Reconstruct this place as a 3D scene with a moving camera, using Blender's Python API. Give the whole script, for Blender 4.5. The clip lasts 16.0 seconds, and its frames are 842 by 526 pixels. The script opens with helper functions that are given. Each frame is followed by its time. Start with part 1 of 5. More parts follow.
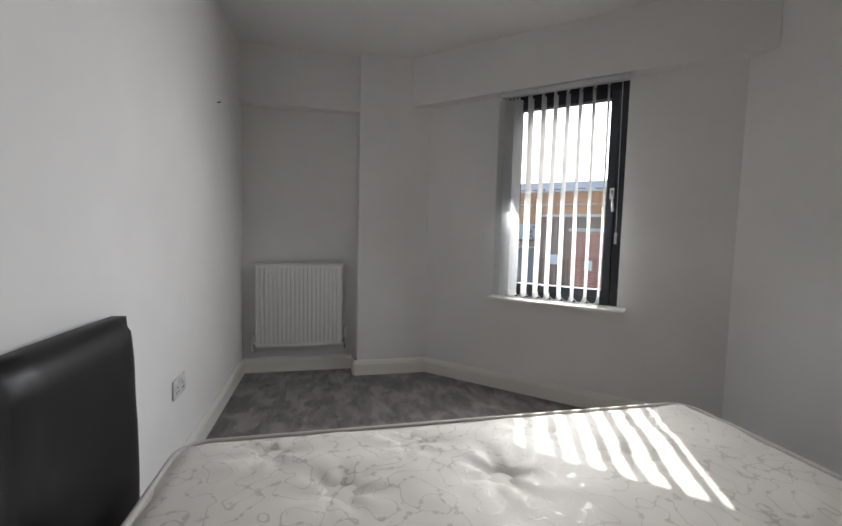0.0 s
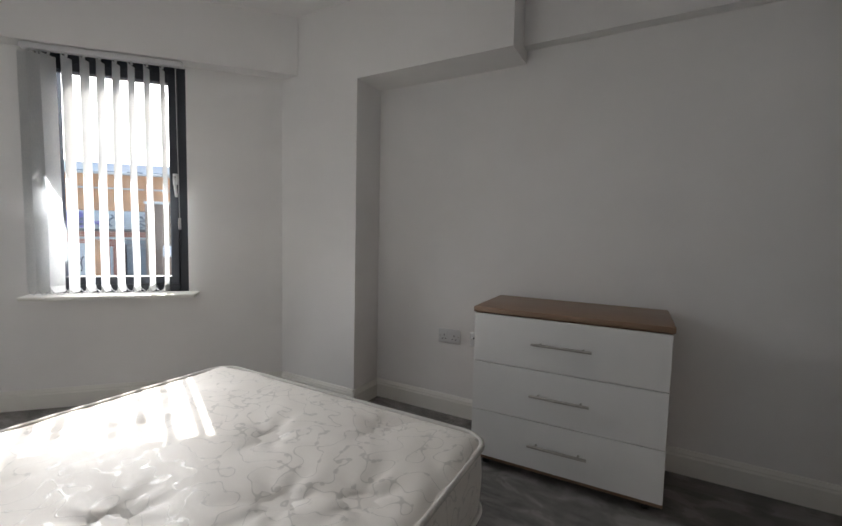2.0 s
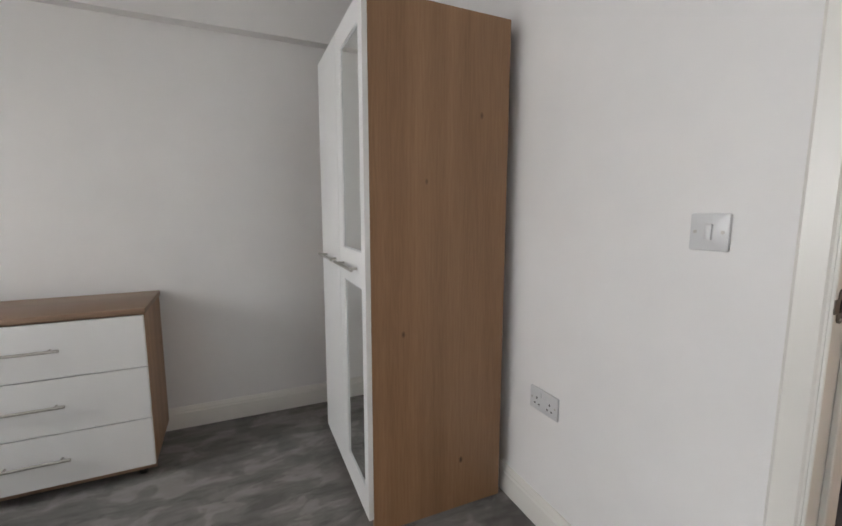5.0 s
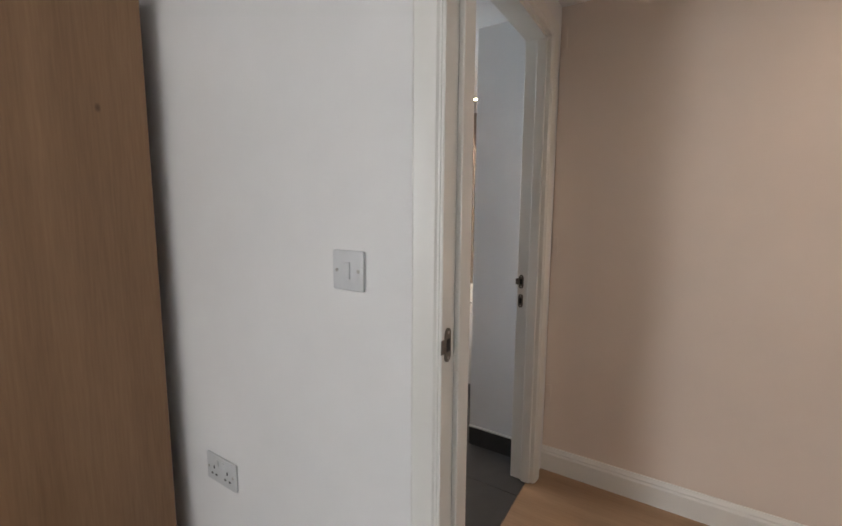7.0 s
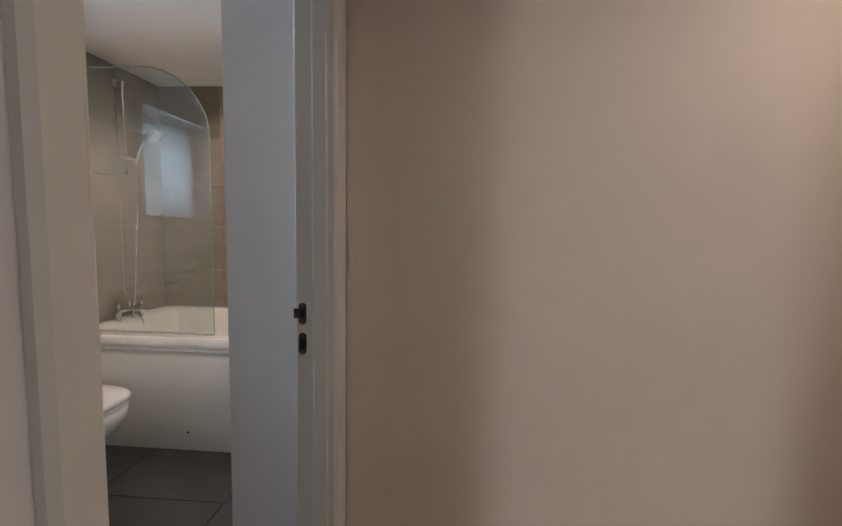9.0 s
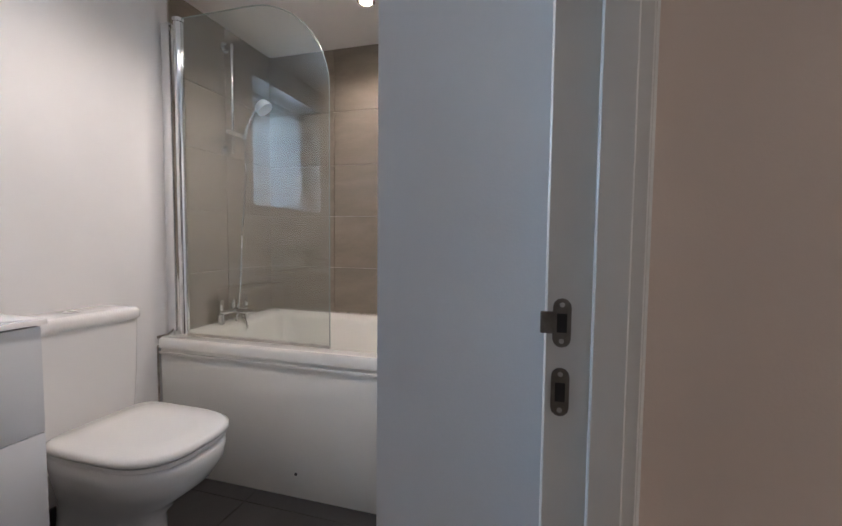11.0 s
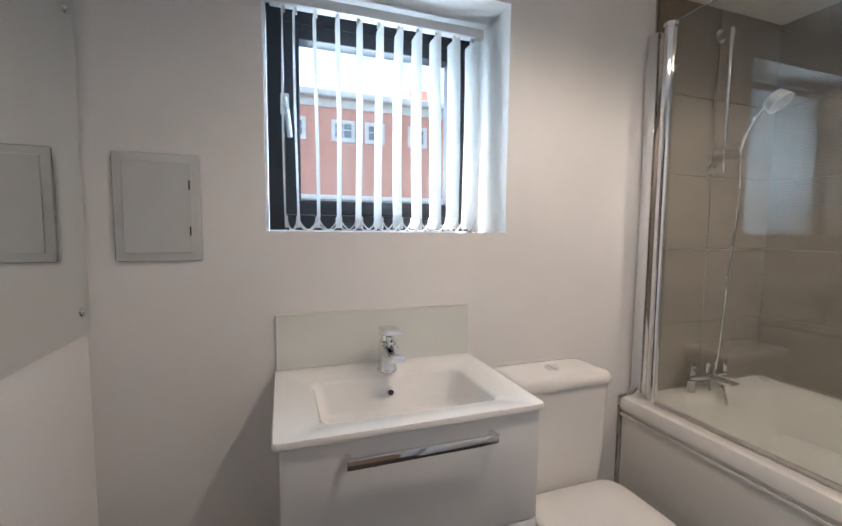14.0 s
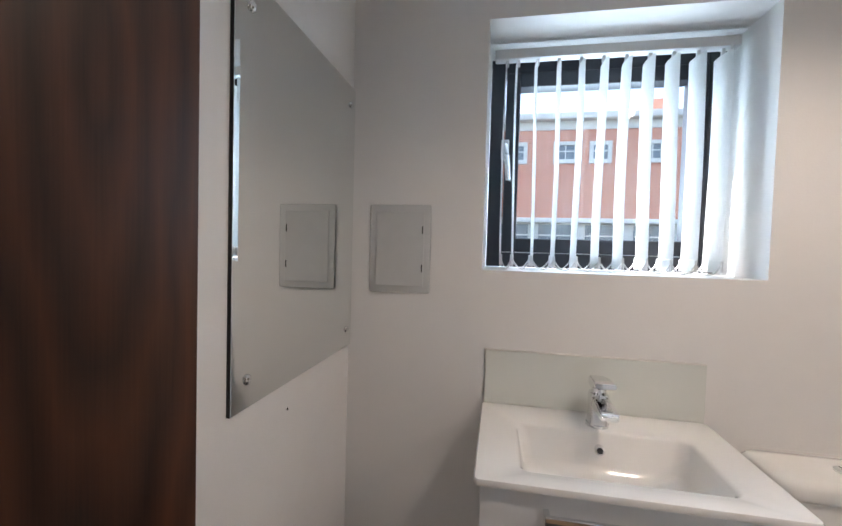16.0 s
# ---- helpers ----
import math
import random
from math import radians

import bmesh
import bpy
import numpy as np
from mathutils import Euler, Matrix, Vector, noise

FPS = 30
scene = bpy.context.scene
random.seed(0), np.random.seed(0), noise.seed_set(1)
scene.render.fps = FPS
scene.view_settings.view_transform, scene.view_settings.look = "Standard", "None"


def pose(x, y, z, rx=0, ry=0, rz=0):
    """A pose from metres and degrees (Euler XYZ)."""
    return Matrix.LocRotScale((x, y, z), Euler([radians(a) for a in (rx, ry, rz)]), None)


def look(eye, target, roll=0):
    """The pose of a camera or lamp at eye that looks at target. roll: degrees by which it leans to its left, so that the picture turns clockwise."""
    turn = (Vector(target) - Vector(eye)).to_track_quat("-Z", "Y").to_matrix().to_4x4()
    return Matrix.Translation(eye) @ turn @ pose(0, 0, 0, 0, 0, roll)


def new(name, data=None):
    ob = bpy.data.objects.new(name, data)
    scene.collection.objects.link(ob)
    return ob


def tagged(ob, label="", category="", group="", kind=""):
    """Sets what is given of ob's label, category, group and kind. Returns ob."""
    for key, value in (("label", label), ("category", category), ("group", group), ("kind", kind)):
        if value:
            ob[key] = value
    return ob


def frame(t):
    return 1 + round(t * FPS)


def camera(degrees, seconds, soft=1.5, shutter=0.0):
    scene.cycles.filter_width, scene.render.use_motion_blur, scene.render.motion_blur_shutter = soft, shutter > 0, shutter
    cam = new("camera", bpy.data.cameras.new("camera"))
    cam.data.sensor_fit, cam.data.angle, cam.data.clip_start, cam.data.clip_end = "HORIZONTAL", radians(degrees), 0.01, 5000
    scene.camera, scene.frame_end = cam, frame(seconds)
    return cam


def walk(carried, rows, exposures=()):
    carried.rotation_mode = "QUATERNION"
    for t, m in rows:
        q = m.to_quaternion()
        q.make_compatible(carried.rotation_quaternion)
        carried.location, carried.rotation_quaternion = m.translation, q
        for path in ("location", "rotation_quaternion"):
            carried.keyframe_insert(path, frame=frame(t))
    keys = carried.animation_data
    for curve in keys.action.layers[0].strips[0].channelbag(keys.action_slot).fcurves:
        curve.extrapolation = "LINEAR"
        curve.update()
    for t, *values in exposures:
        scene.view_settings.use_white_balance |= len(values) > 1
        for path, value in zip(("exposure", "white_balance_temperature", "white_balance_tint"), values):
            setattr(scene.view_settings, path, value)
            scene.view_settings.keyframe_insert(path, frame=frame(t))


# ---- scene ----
# the walk: seconds, eye, target, roll
LENS = 92.3
PATH = [
    (0, (-1.874, -2.468, 1.13), (-3.819, -2.021, 0.989), 1.5),
    (0.5, (-1.796, -2.342, 1.121), (-3.593, -1.474, 0.988), 1.7),
    (1, (-1.713, -2.295, 1.112), (-3.275, -1.053, 0.983), 1.7),
    (1.5, (-1.606, -2.245, 1.097), (-2.909, -0.733, 0.964), 1.4),
    (2, (-1.492, -2.234, 1.105), (-2.458, -0.488, 0.964), 1.3),
    (2.5, (-1.382, -2.253, 1.101), (-2.002, -0.357, 0.964), 1.6),
    (3, (-1.276, -2.289, 1.098), (-1.579, -0.317, 0.951), 1.5),
    (3.2, (-1.25, -2.311, 1.096), (-1.442, -0.326, 0.945), 1.2),
    (4.3, (-1.095, -2.43, 1.147), (-0.651, -0.491, 0.936), 0.6),
    (5.5, (-0.909, -2.453, 1.207), (0.144, -0.775, 0.932), -0.1),
    (6, (-0.828, -2.459, 1.231), (0.464, -0.958, 0.954), 0.1),
    (6.5, (-0.734, -2.467, 1.256), (0.777, -1.185, 0.989), 0.3),
    (7, (-0.637, -2.454, 1.258), (1.04, -1.391, 1.016), 0.4),
    (7.5, (-0.499, -2.392, 1.271), (1.334, -1.628, 1.033), 1.4),
    (8, (-0.346, -2.355, 1.265), (1.576, -1.843, 1.055), 2.2),
    (8.2, (-0.269, -2.334, 1.259), (1.672, -1.894, 1.06), 1.8),
    (9.3, (0.13, -2.24, 1.169), (2.12, -2.132, 1.004), 1.0),
    (10.3, (0.466, -1.949, 1.08), (2.443, -1.68, 0.948), 0.1),
    (10.5, (0.514, -1.931, 1.087), (2.487, -1.622, 0.977), 0.5),
    (11, (0.606, -1.838, 1.057), (2.524, -1.284, 0.942), 0.6),
    (11.5, (0.639, -1.773, 1.038), (2.421, -0.878, 0.884), -0.4),
    (12, (0.635, -1.7, 1.068), (2.254, -0.536, 0.909), -0.3),
    (12.5, (0.672, -1.631, 1.109), (2.116, -0.256, 0.951), -0.4),
    (13, (0.711, -1.548, 1.144), (1.981, -0.012, 0.984), -0.1),
    (13.5, (0.718, -1.482, 1.191), (1.741, 0.229, 1.032), 0.2),
    (14, (0.726, -1.439, 1.256), (1.38, 0.444, 1.101), 0.5),
    (14.5, (0.719, -1.445, 1.301), (0.965, 0.534, 1.15), 0.8),
    (15, (0.699, -1.48, 1.329), (0.61, 0.514, 1.195), 1.2),
    (15.5, (0.703, -1.494, 1.336), (0.408, 0.482, 1.242), 1.4),
    (16, (0.737, -1.467, 1.313), (0.362, 0.497, 1.244), 1.6),
]
cam = camera(LENS, 16.0, soft=1.6)
walk(cam, [(t, look(e, g, r)) for t, e, g, r in PATH],
     exposures=[(0, 1.65, 6500, 10), (1, 1.9, 6500, 10), (2, 2.15, 6500, 10), (3.2, 3.0, 6500, 10), (5.5, 3.35, 6500, 10), (7, 3.15, 6500, 10), (8.2, 2.7, 6450, 10), (10.5, 3.0, 5800, 10), (11, 2.9, 5750, 10), (11.5, 2.45, 6000, 10), (12, 2.05, 6300, 10), (12.5, 2.3, 6450, 10), (13, 2.5, 6400, 10), (14, 2.65, 6200, 10), (16, 2.65, 6250, 10)])

# ---- daylight ----
SUN_TO = Vector((-1.57, 0.758, 1.54)).normalized()
world = bpy.data.worlds.new("world")
scene.world = world
world.use_nodes = True
wn = world.node_tree.nodes
sky = wn.new("ShaderNodeTexSky")
sky.sky_type = "NISHITA"
sky.sun_disc = False
sky.sun_elevation = math.asin(SUN_TO.z)
sky.sun_rotation = math.atan2(SUN_TO.x, SUN_TO.y) % (2 * math.pi)
sky.dust_density = 2.5
world.node_tree.links.new(sky.outputs[0], wn["Background"].inputs[0])
wn["Background"].inputs[1].default_value = 0.14
sun_data = bpy.data.lights.new("sun", "SUN")
sun_data.energy, sun_data.angle, sun_data.color = 3.0, radians(0.5), (1.0, 0.95, 0.88)
sun = new("sun", sun_data)
sun.matrix_world = look(SUN_TO * 30, (0, 0, 0))


def window_light(name, m, w, h, power, col, spread=180):
    """Skylight standing in a window's opening."""
    data = bpy.data.lights.new(name, "AREA")
    data.shape, data.size, data.size_y, data.energy, data.color = "RECTANGLE", w, h, power, col
    data.spread = radians(spread)
    ob = new(name, data)
    ob.matrix_world = m
    return ob


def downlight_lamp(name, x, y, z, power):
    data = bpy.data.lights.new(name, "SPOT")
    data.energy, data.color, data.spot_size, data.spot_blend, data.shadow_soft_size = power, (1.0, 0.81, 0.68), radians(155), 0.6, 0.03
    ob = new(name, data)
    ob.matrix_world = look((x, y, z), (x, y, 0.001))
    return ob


# the oblique window wall: u runs along it, local -y points into the bedroom
WIN_A, WIN_B = Vector((-5.08, -1.70, 0)), Vector((-3.69, -0.25, 0))
WIN_ANG = math.degrees(math.atan2(WIN_B.y - WIN_A.y, WIN_B.x - WIN_A.x))
WIN = pose(WIN_A.x, WIN_A.y, 0, 0, 0, WIN_ANG)
WIN_LEN = (WIN_B - WIN_A).length
window_light("window_light", WIN @ pose(1.04, -0.135, 1.42) @ look((0, 0, 0), (0.0, -1, -0.6)), 0.66, 1.25, 7.4, (0.96, 0.975, 1.0), 150)
window_light("window_light", look((1.06, 0.2, 1.63), (1.0, -1, 1.35)), 0.42, 0.46, 2.0, (0.68, 0.85, 1.0))
downlight_lamp("downlight_lamp", 2.40, -1.04, 2.135, 2.7)
downlight_lamp("downlight_lamp", 1.45, -0.95, 2.135, 3.4)
# added fill spot with no known source, brightens and warms the hall wall
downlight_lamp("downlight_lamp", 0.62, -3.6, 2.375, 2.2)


# ---- materials ----
def material(name, rough=0.5, metal=0.0, **extra):
    m = bpy.data.materials.new(name)
    m.use_nodes = True
    b = m.node_tree.nodes["Principled BSDF"]
    b.inputs["Roughness"].default_value, b.inputs["Metallic"].default_value = rough, metal
    for key, value in extra.items():
        b.inputs[key.replace("_", " ")].default_value = value
    return m, m.node_tree.nodes, m.node_tree.links, b


def coords(n, l, scale=(1, 1, 1), kind="Object", rot=(0, 0, 0)):
    tc, mp = n.new("ShaderNodeTexCoord"), n.new("ShaderNodeMapping")
    mp.inputs["Scale"].default_value, mp.inputs["Rotation"].default_value = scale, rot
    l.new(tc.outputs[kind], mp.inputs["Vector"])
    return mp.outputs[0]


def noise_tex(n, l, vec, scale, detail=4, rough=0.55, distort=0.0):
    t = n.new("ShaderNodeTexNoise")
    t.inputs["Scale"].default_value, t.inputs["Detail"].default_value = scale, detail
    t.inputs["Roughness"].default_value, t.inputs["Distortion"].default_value = rough, distort
    l.new(vec, t.inputs["Vector"])
    return t.outputs["Fac"]


def ramp(n, l, fac, stops):
    r = n.new("ShaderNodeValToRGB")
    while len(r.color_ramp.elements) < len(stops):
        r.color_ramp.elements.new(0.5)
    for e, (p, c) in zip(r.color_ramp.elements, stops):
        e.position, e.color = p, (*c, 1)
    l.new(fac, r.inputs["Fac"])
    return r.outputs["Color"]


def mixc(n, l, fac, a, b, mode="MIX"):
    m = n.new("ShaderNodeMix")
    m.data_type, m.blend_type = "RGBA", mode
    for socket, value in ((m.inputs[0], fac), (m.inputs[6], a), (m.inputs[7], b)):
        if isinstance(value, (int, float)):
            socket.default_value = value
        elif isinstance(value, tuple):
            socket.default_value = (*value, 1)
        else:
            l.new(value, socket)
    return m.outputs[2]


def bump(n, l, b, height, strength, dist=0.01):
    p = n.new("ShaderNodeBump")
    p.inputs["Strength"].default_value, p.inputs["Distance"].default_value = strength, dist
    l.new(height, p.inputs["Height"])
    l.new(p.outputs[0], b.inputs["Normal"])


def paint(name, col, rough=0.75, var=0.03, grain=180, strength=0.12):
    """Rolled wall paint: faint clouds of tone, roller stipple and a few scuffs."""
    m, n, l, b = material(name, rough)
    v = coords(n, l)
    lo, hi = tuple(c * (1 - var) for c in col), tuple(min(1, c * (1 + var)) for c in col)
    c = ramp(n, l, noise_tex(n, l, v, 1.7, 5), [(0.35, lo), (0.65, hi)])
    scuff = ramp(n, l, noise_tex(n, l, v, 9, 6, 0.7, 1.5), [(0.70, (0, 0, 0)), (0.80, (1, 1, 1))])
    c = mixc(n, l, scuff, c, tuple(x * 0.94 for x in col))
    l.new(c, b.inputs["Base Color"])
    bump(n, l, b, noise_tex(n, l, v, grain, 3), strength, 0.003)
    return m


def plain(name, col, rough=0.4, metal=0.0, var=0.06, scale=30, **extra):
    m, n, l, b = material(name, rough, metal, **extra)
    v = coords(n, l)
    f = noise_tex(n, l, v, scale, 5)
    l.new(ramp(n, l, f, [(0.3, tuple(c * (1 - var) for c in col)), (0.7, tuple(min(1, c * (1 + var)) for c in col))]), b.inputs["Base Color"])
    bump(n, l, b, f, 0.03, 0.002)
    return m


def wood(name, dark, light, axis="z", rough=0.45, knots=False, scale=1.0, figure=0.9, pores=0.22):
    """Veneer: broad plank bands, drawn-out grain, pores, and a few small knots."""
    m, n, l, b = material(name, rough)
    s = {"z": (14, 14, 0.8), "y": (14, 0.8, 14), "x": (0.8, 14, 14)}[axis]
    v = coords(n, l, tuple(k * scale for k in s))
    big = noise_tex(n, l, v, 0.55, 4, 0.5, figure)
    band = noise_tex(n, l, coords(n, l, tuple(k * (0.75 if k > 1 else 0.05) * scale for k in s)), 1.0, 1)
    fine = noise_tex(n, l, coords(n, l, tuple(k * 10 * scale for k in s)), 1.0, 3)
    mid = tuple((p + q) / 2 for p, q in zip(dark, light))
    c = ramp(n, l, big, [(0.30, dark), (0.5, mid), (0.68, light)])
    c = mixc(n, l, 0.45, c, ramp(n, l, band, [(0.35, dark), (0.65, light)]))
    c = mixc(n, l, pores, c, ramp(n, l, fine, [(0.3, tuple(x * 0.7 for x in dark)), (0.7, light)]))
    if knots:
        vo = n.new("ShaderNodeTexVoronoi")
        vo.inputs["Scale"].default_value, vo.inputs["Randomness"].default_value = 1.0, 1.0
        l.new(coords(n, l, (8, 8, 4.6)), vo.inputs["Vector"])
        k = ramp(n, l, vo.outputs["Distance"], [(0.03, (1, 1, 1)), (0.075, (0, 0, 0))])
        c = mixc(n, l, k, c, tuple(x * 0.4 for x in dark))
    l.new(c, b.inputs["Base Color"])
    bump(n, l, b, fine, 0.06, 0.002)
    return m


M_WALL = paint("white_wall_paint", (0.82, 0.81, 0.80))
M_CREAM = paint("warm_cream_wall_paint", (0.775, 0.665, 0.575))
M_CEIL = paint("white_ceiling_paint", (0.85, 0.84, 0.83), 0.85)
M_TRIM = paint("satin_white_gloss", (0.79, 0.775, 0.73), 0.35, 0.02, 60, 0.03)
M_FRAME = plain("anthracite_frame", (0.022, 0.026, 0.036), 0.38, 0.0, 0.1, 60)
M_WHITE = plain("white_laminate", (0.80, 0.80, 0.79), 0.32, 0, 0.012, 8)
M_VANITY = plain("gloss_white_lacquer", (0.78, 0.79, 0.80), 0.12, 0, 0.01, 8)
M_PLASTIC = plain("white_plastic", (0.66, 0.665, 0.67), 0.3, 0, 0.02, 20)
M_PANEL = plain("grey_white_plastic", (0.62, 0.63, 0.63), 0.5, 0, 0.02, 20)
M_CERAMIC = plain("glazed_ceramic", (0.84, 0.825, 0.80), 0.07, 0, 0.01, 6, Coat_Weight=0.4)
M_BATH = plain("white_acrylic", (0.85, 0.83, 0.78), 0.12, 0, 0.01, 6)
M_CHROME = plain("chrome", (0.78, 0.79, 0.80), 0.07, 1.0, 0.03, 12)
M_STEEL = plain("brushed_steel", (0.52, 0.50, 0.47), 0.3, 1.0, 0.1, 90)
M_DARKSTEEL = plain("worn_dark_steel", (0.20, 0.18, 0.16), 0.35, 1.0, 0.25, 60)
M_BLACK = plain("black_recess", (0.012, 0.012, 0.012), 0.6, 0, 0.2, 40)
M_LEATHER = plain("black_leatherette", (0.012, 0.011, 0.012), 0.45, 0, 0.25, 220, Specular_IOR_Level=0.35)
M_DIVAN = plain("dark_divan_fabric", (0.10, 0.09, 0.085), 0.9, 0, 0.2, 300)
M_PIPING = plain("grey_piping", (0.52, 0.50, 0.47), 0.7, 0, 0.1, 120)
M_OAK = wood("oak_laminate", (0.235, 0.122, 0.057), (0.41, 0.238, 0.127), "z", 0.42, True)
M_OAK_X = wood("oak_laminate_top", (0.20, 0.122, 0.076), (0.31, 0.20, 0.132), "x", 0.4)


def walnut(name):
    """Crown-cut walnut veneer: nested drawn-out ovals round one heart, long streaks, fine dark pores."""
    m, n, l, b = material(name, 0.38, Specular_IOR_Level=0.3)
    tc, mp = n.new("ShaderNodeTexCoord"), n.new("ShaderNodeMapping")
    mp.inputs["Scale"].default_value, mp.inputs["Location"].default_value = (1, 0, 0.22), (-0.655, 0, -0.317)
    l.new(tc.outputs["Object"], mp.inputs["Vector"])
    far = n.new("ShaderNodeVectorMath")
    far.operation = "LENGTH"
    l.new(mp.outputs[0], far.inputs[0])
    sway = noise_tex(n, l, coords(n, l, (6, 6, 1.6)), 1.0, 3, 0.5, 0.3)
    wide, rings, tone = n.new("ShaderNodeMath"), n.new("ShaderNodeMath"), n.new("ShaderNodeMath")
    wide.operation, rings.operation, tone.operation = "MULTIPLY_ADD", "MULTIPLY", "PINGPONG"
    wide.inputs[1].default_value, rings.inputs[1].default_value, tone.inputs[1].default_value = 0.12, 55.0, 1.0
    l.new(sway, wide.inputs[0]), l.new(far.outputs["Value"], wide.inputs[2])
    l.new(wide.outputs[0], rings.inputs[0]), l.new(rings.outputs[0], tone.inputs[0])
    streak = noise_tex(n, l, coords(n, l, (60, 60, 1.1)), 1.0, 4, 0.6, 0.5)
    broad = noise_tex(n, l, coords(n, l, (9, 9, 1.0)), 1.0, 2, 0.5, 0.5)
    fine = noise_tex(n, l, coords(n, l, (420, 420, 8)), 1.0, 3)
    c = ramp(n, l, tone.outputs[0], [(0.0, (0.009, 0.003, 0.0014)), (0.25, (0.026, 0.0085, 0.0039)), (1.0, (0.075, 0.0245, 0.0105))])
    c = mixc(n, l, 0.15, c, ramp(n, l, streak, [(0.36, (0.009, 0.0032, 0.0016)), (0.64, (0.068, 0.025, 0.012))]))
    c = mixc(n, l, 0.28, c, ramp(n, l, broad, [(0.36, (0.010, 0.0036, 0.0018)), (0.64, (0.095, 0.031, 0.0135))]))
    c = mixc(n, l, 0.10, c, ramp(n, l, fine, [(0.38, (0.004, 0.0016, 0.001)), (0.62, (0.085, 0.032, 0.016))]))
    l.new(c, b.inputs["Base Color"])
    bump(n, l, b, fine, 0.05, 0.0015)
    return m


M_WALNUT = walnut("walnut_veneer")
M_ORANGE = plain("orange_painted_board", (0.72, 0.36, 0.17), 0.6, 0, 0.15, 3)
M_OAKFLOOR = wood("oak_floor", (0.26, 0.155, 0.085), (0.46, 0.30, 0.18), "y", 0.4)

M_MIRROR, _n, _l, _b = material("mirror", 0.015, 1.0)
_b.inputs["Base Color"].default_value = (0.86, 0.88, 0.87, 1)


def glass(name, tint=(1, 1, 1), gloss=0.03, gain=0.055):
    """Thin pane: mostly clear, with a mirror-like skin that grows at grazing angles."""
    m = bpy.data.materials.new(name)
    m.use_nodes = True
    n, l = m.node_tree.nodes, m.node_tree.links
    n.remove(n["Principled BSDF"])
    tr, gl, mx, fr = n.new("ShaderNodeBsdfTransparent"), n.new("ShaderNodeBsdfGlossy"), n.new("ShaderNodeMixShader"), n.new("ShaderNodeLayerWeight")
    pw, ad = n.new("ShaderNodeMath"), n.new("ShaderNodeMath")
    pw.operation, ad.operation = "POWER", "MULTIPLY_ADD"
    pw.inputs[1].default_value, ad.inputs[1].default_value, ad.inputs[2].default_value = 3.0, 0.85, gain
    tr.inputs[0].default_value = (*tint, 1)
    gl.inputs["Roughness"].default_value = gloss
    fr.inputs[0].default_value = 0.5
    l.new(fr.outputs["Facing"], pw.inputs[0]), l.new(pw.outputs[0], ad.inputs[0]), l.new(ad.outputs[0], mx.inputs[0])
    l.new(tr.outputs[0], mx.inputs[1]), l.new(gl.outputs[0], mx.inputs[2])
    l.new(mx.outputs[0], n["Material Output"].inputs[0])
    return m


M_GLASS = glass("window_glass", (0.97, 0.985, 0.98), 0.01)
M_SCREEN = glass("shower_glass", (0.93, 0.955, 0.945), 0.0, 0.10)
M_SPLASH = plain("back_painted_glass", (0.74, 0.765, 0.725), 0.06, 0, 0.01, 5)
M_EDGE = plain("green_glass_edge", (0.30, 0.36, 0.33), 0.2)


def carpet():
    """Cut pile, brushed this way and that: patches and streaks of lighter and darker nap over fine tufts."""
    m, n, l, b = material("grey_cut_pile_carpet", 0.95)
    v = coords(n, l)
    patches = noise_tex(n, l, coords(n, l, (2.2, 3.4, 1), rot=(0, 0, 0.35)), 2.4, 3, 0.55, 0.5)
    streaks = noise_tex(n, l, coords(n, l, (3.0, 16, 1), rot=(0, 0, 1.1)), 1.5, 3, 0.6, 0.25)
    c = ramp(n, l, patches, [(0.42, (0.10, 0.09, 0.082)), (0.47, (0.165, 0.152, 0.14)), (0.54, (0.19, 0.175, 0.162)), (0.58, (0.31, 0.29, 0.27))])
    c = mixc(n, l, 0.35, c, ramp(n, l, streaks, [(0.46, (0.11, 0.10, 0.091)), (0.54, (0.23, 0.215, 0.20))]))
    tuft = noise_tex(n, l, v, 380, 2)
    c = mixc(n, l, 0.5, c, ramp(n, l, tuft, [(0.3, (0.4, 0.4, 0.4)), (0.7, (1, 1, 1))]), "MULTIPLY")
    l.new(c, b.inputs["Base Color"])
    bump(n, l, b, mixc(n, l, 0.35, tuft, patches), 0.6, 0.010)
    b.inputs["Sheen Weight"].default_value = 0.25
    return m


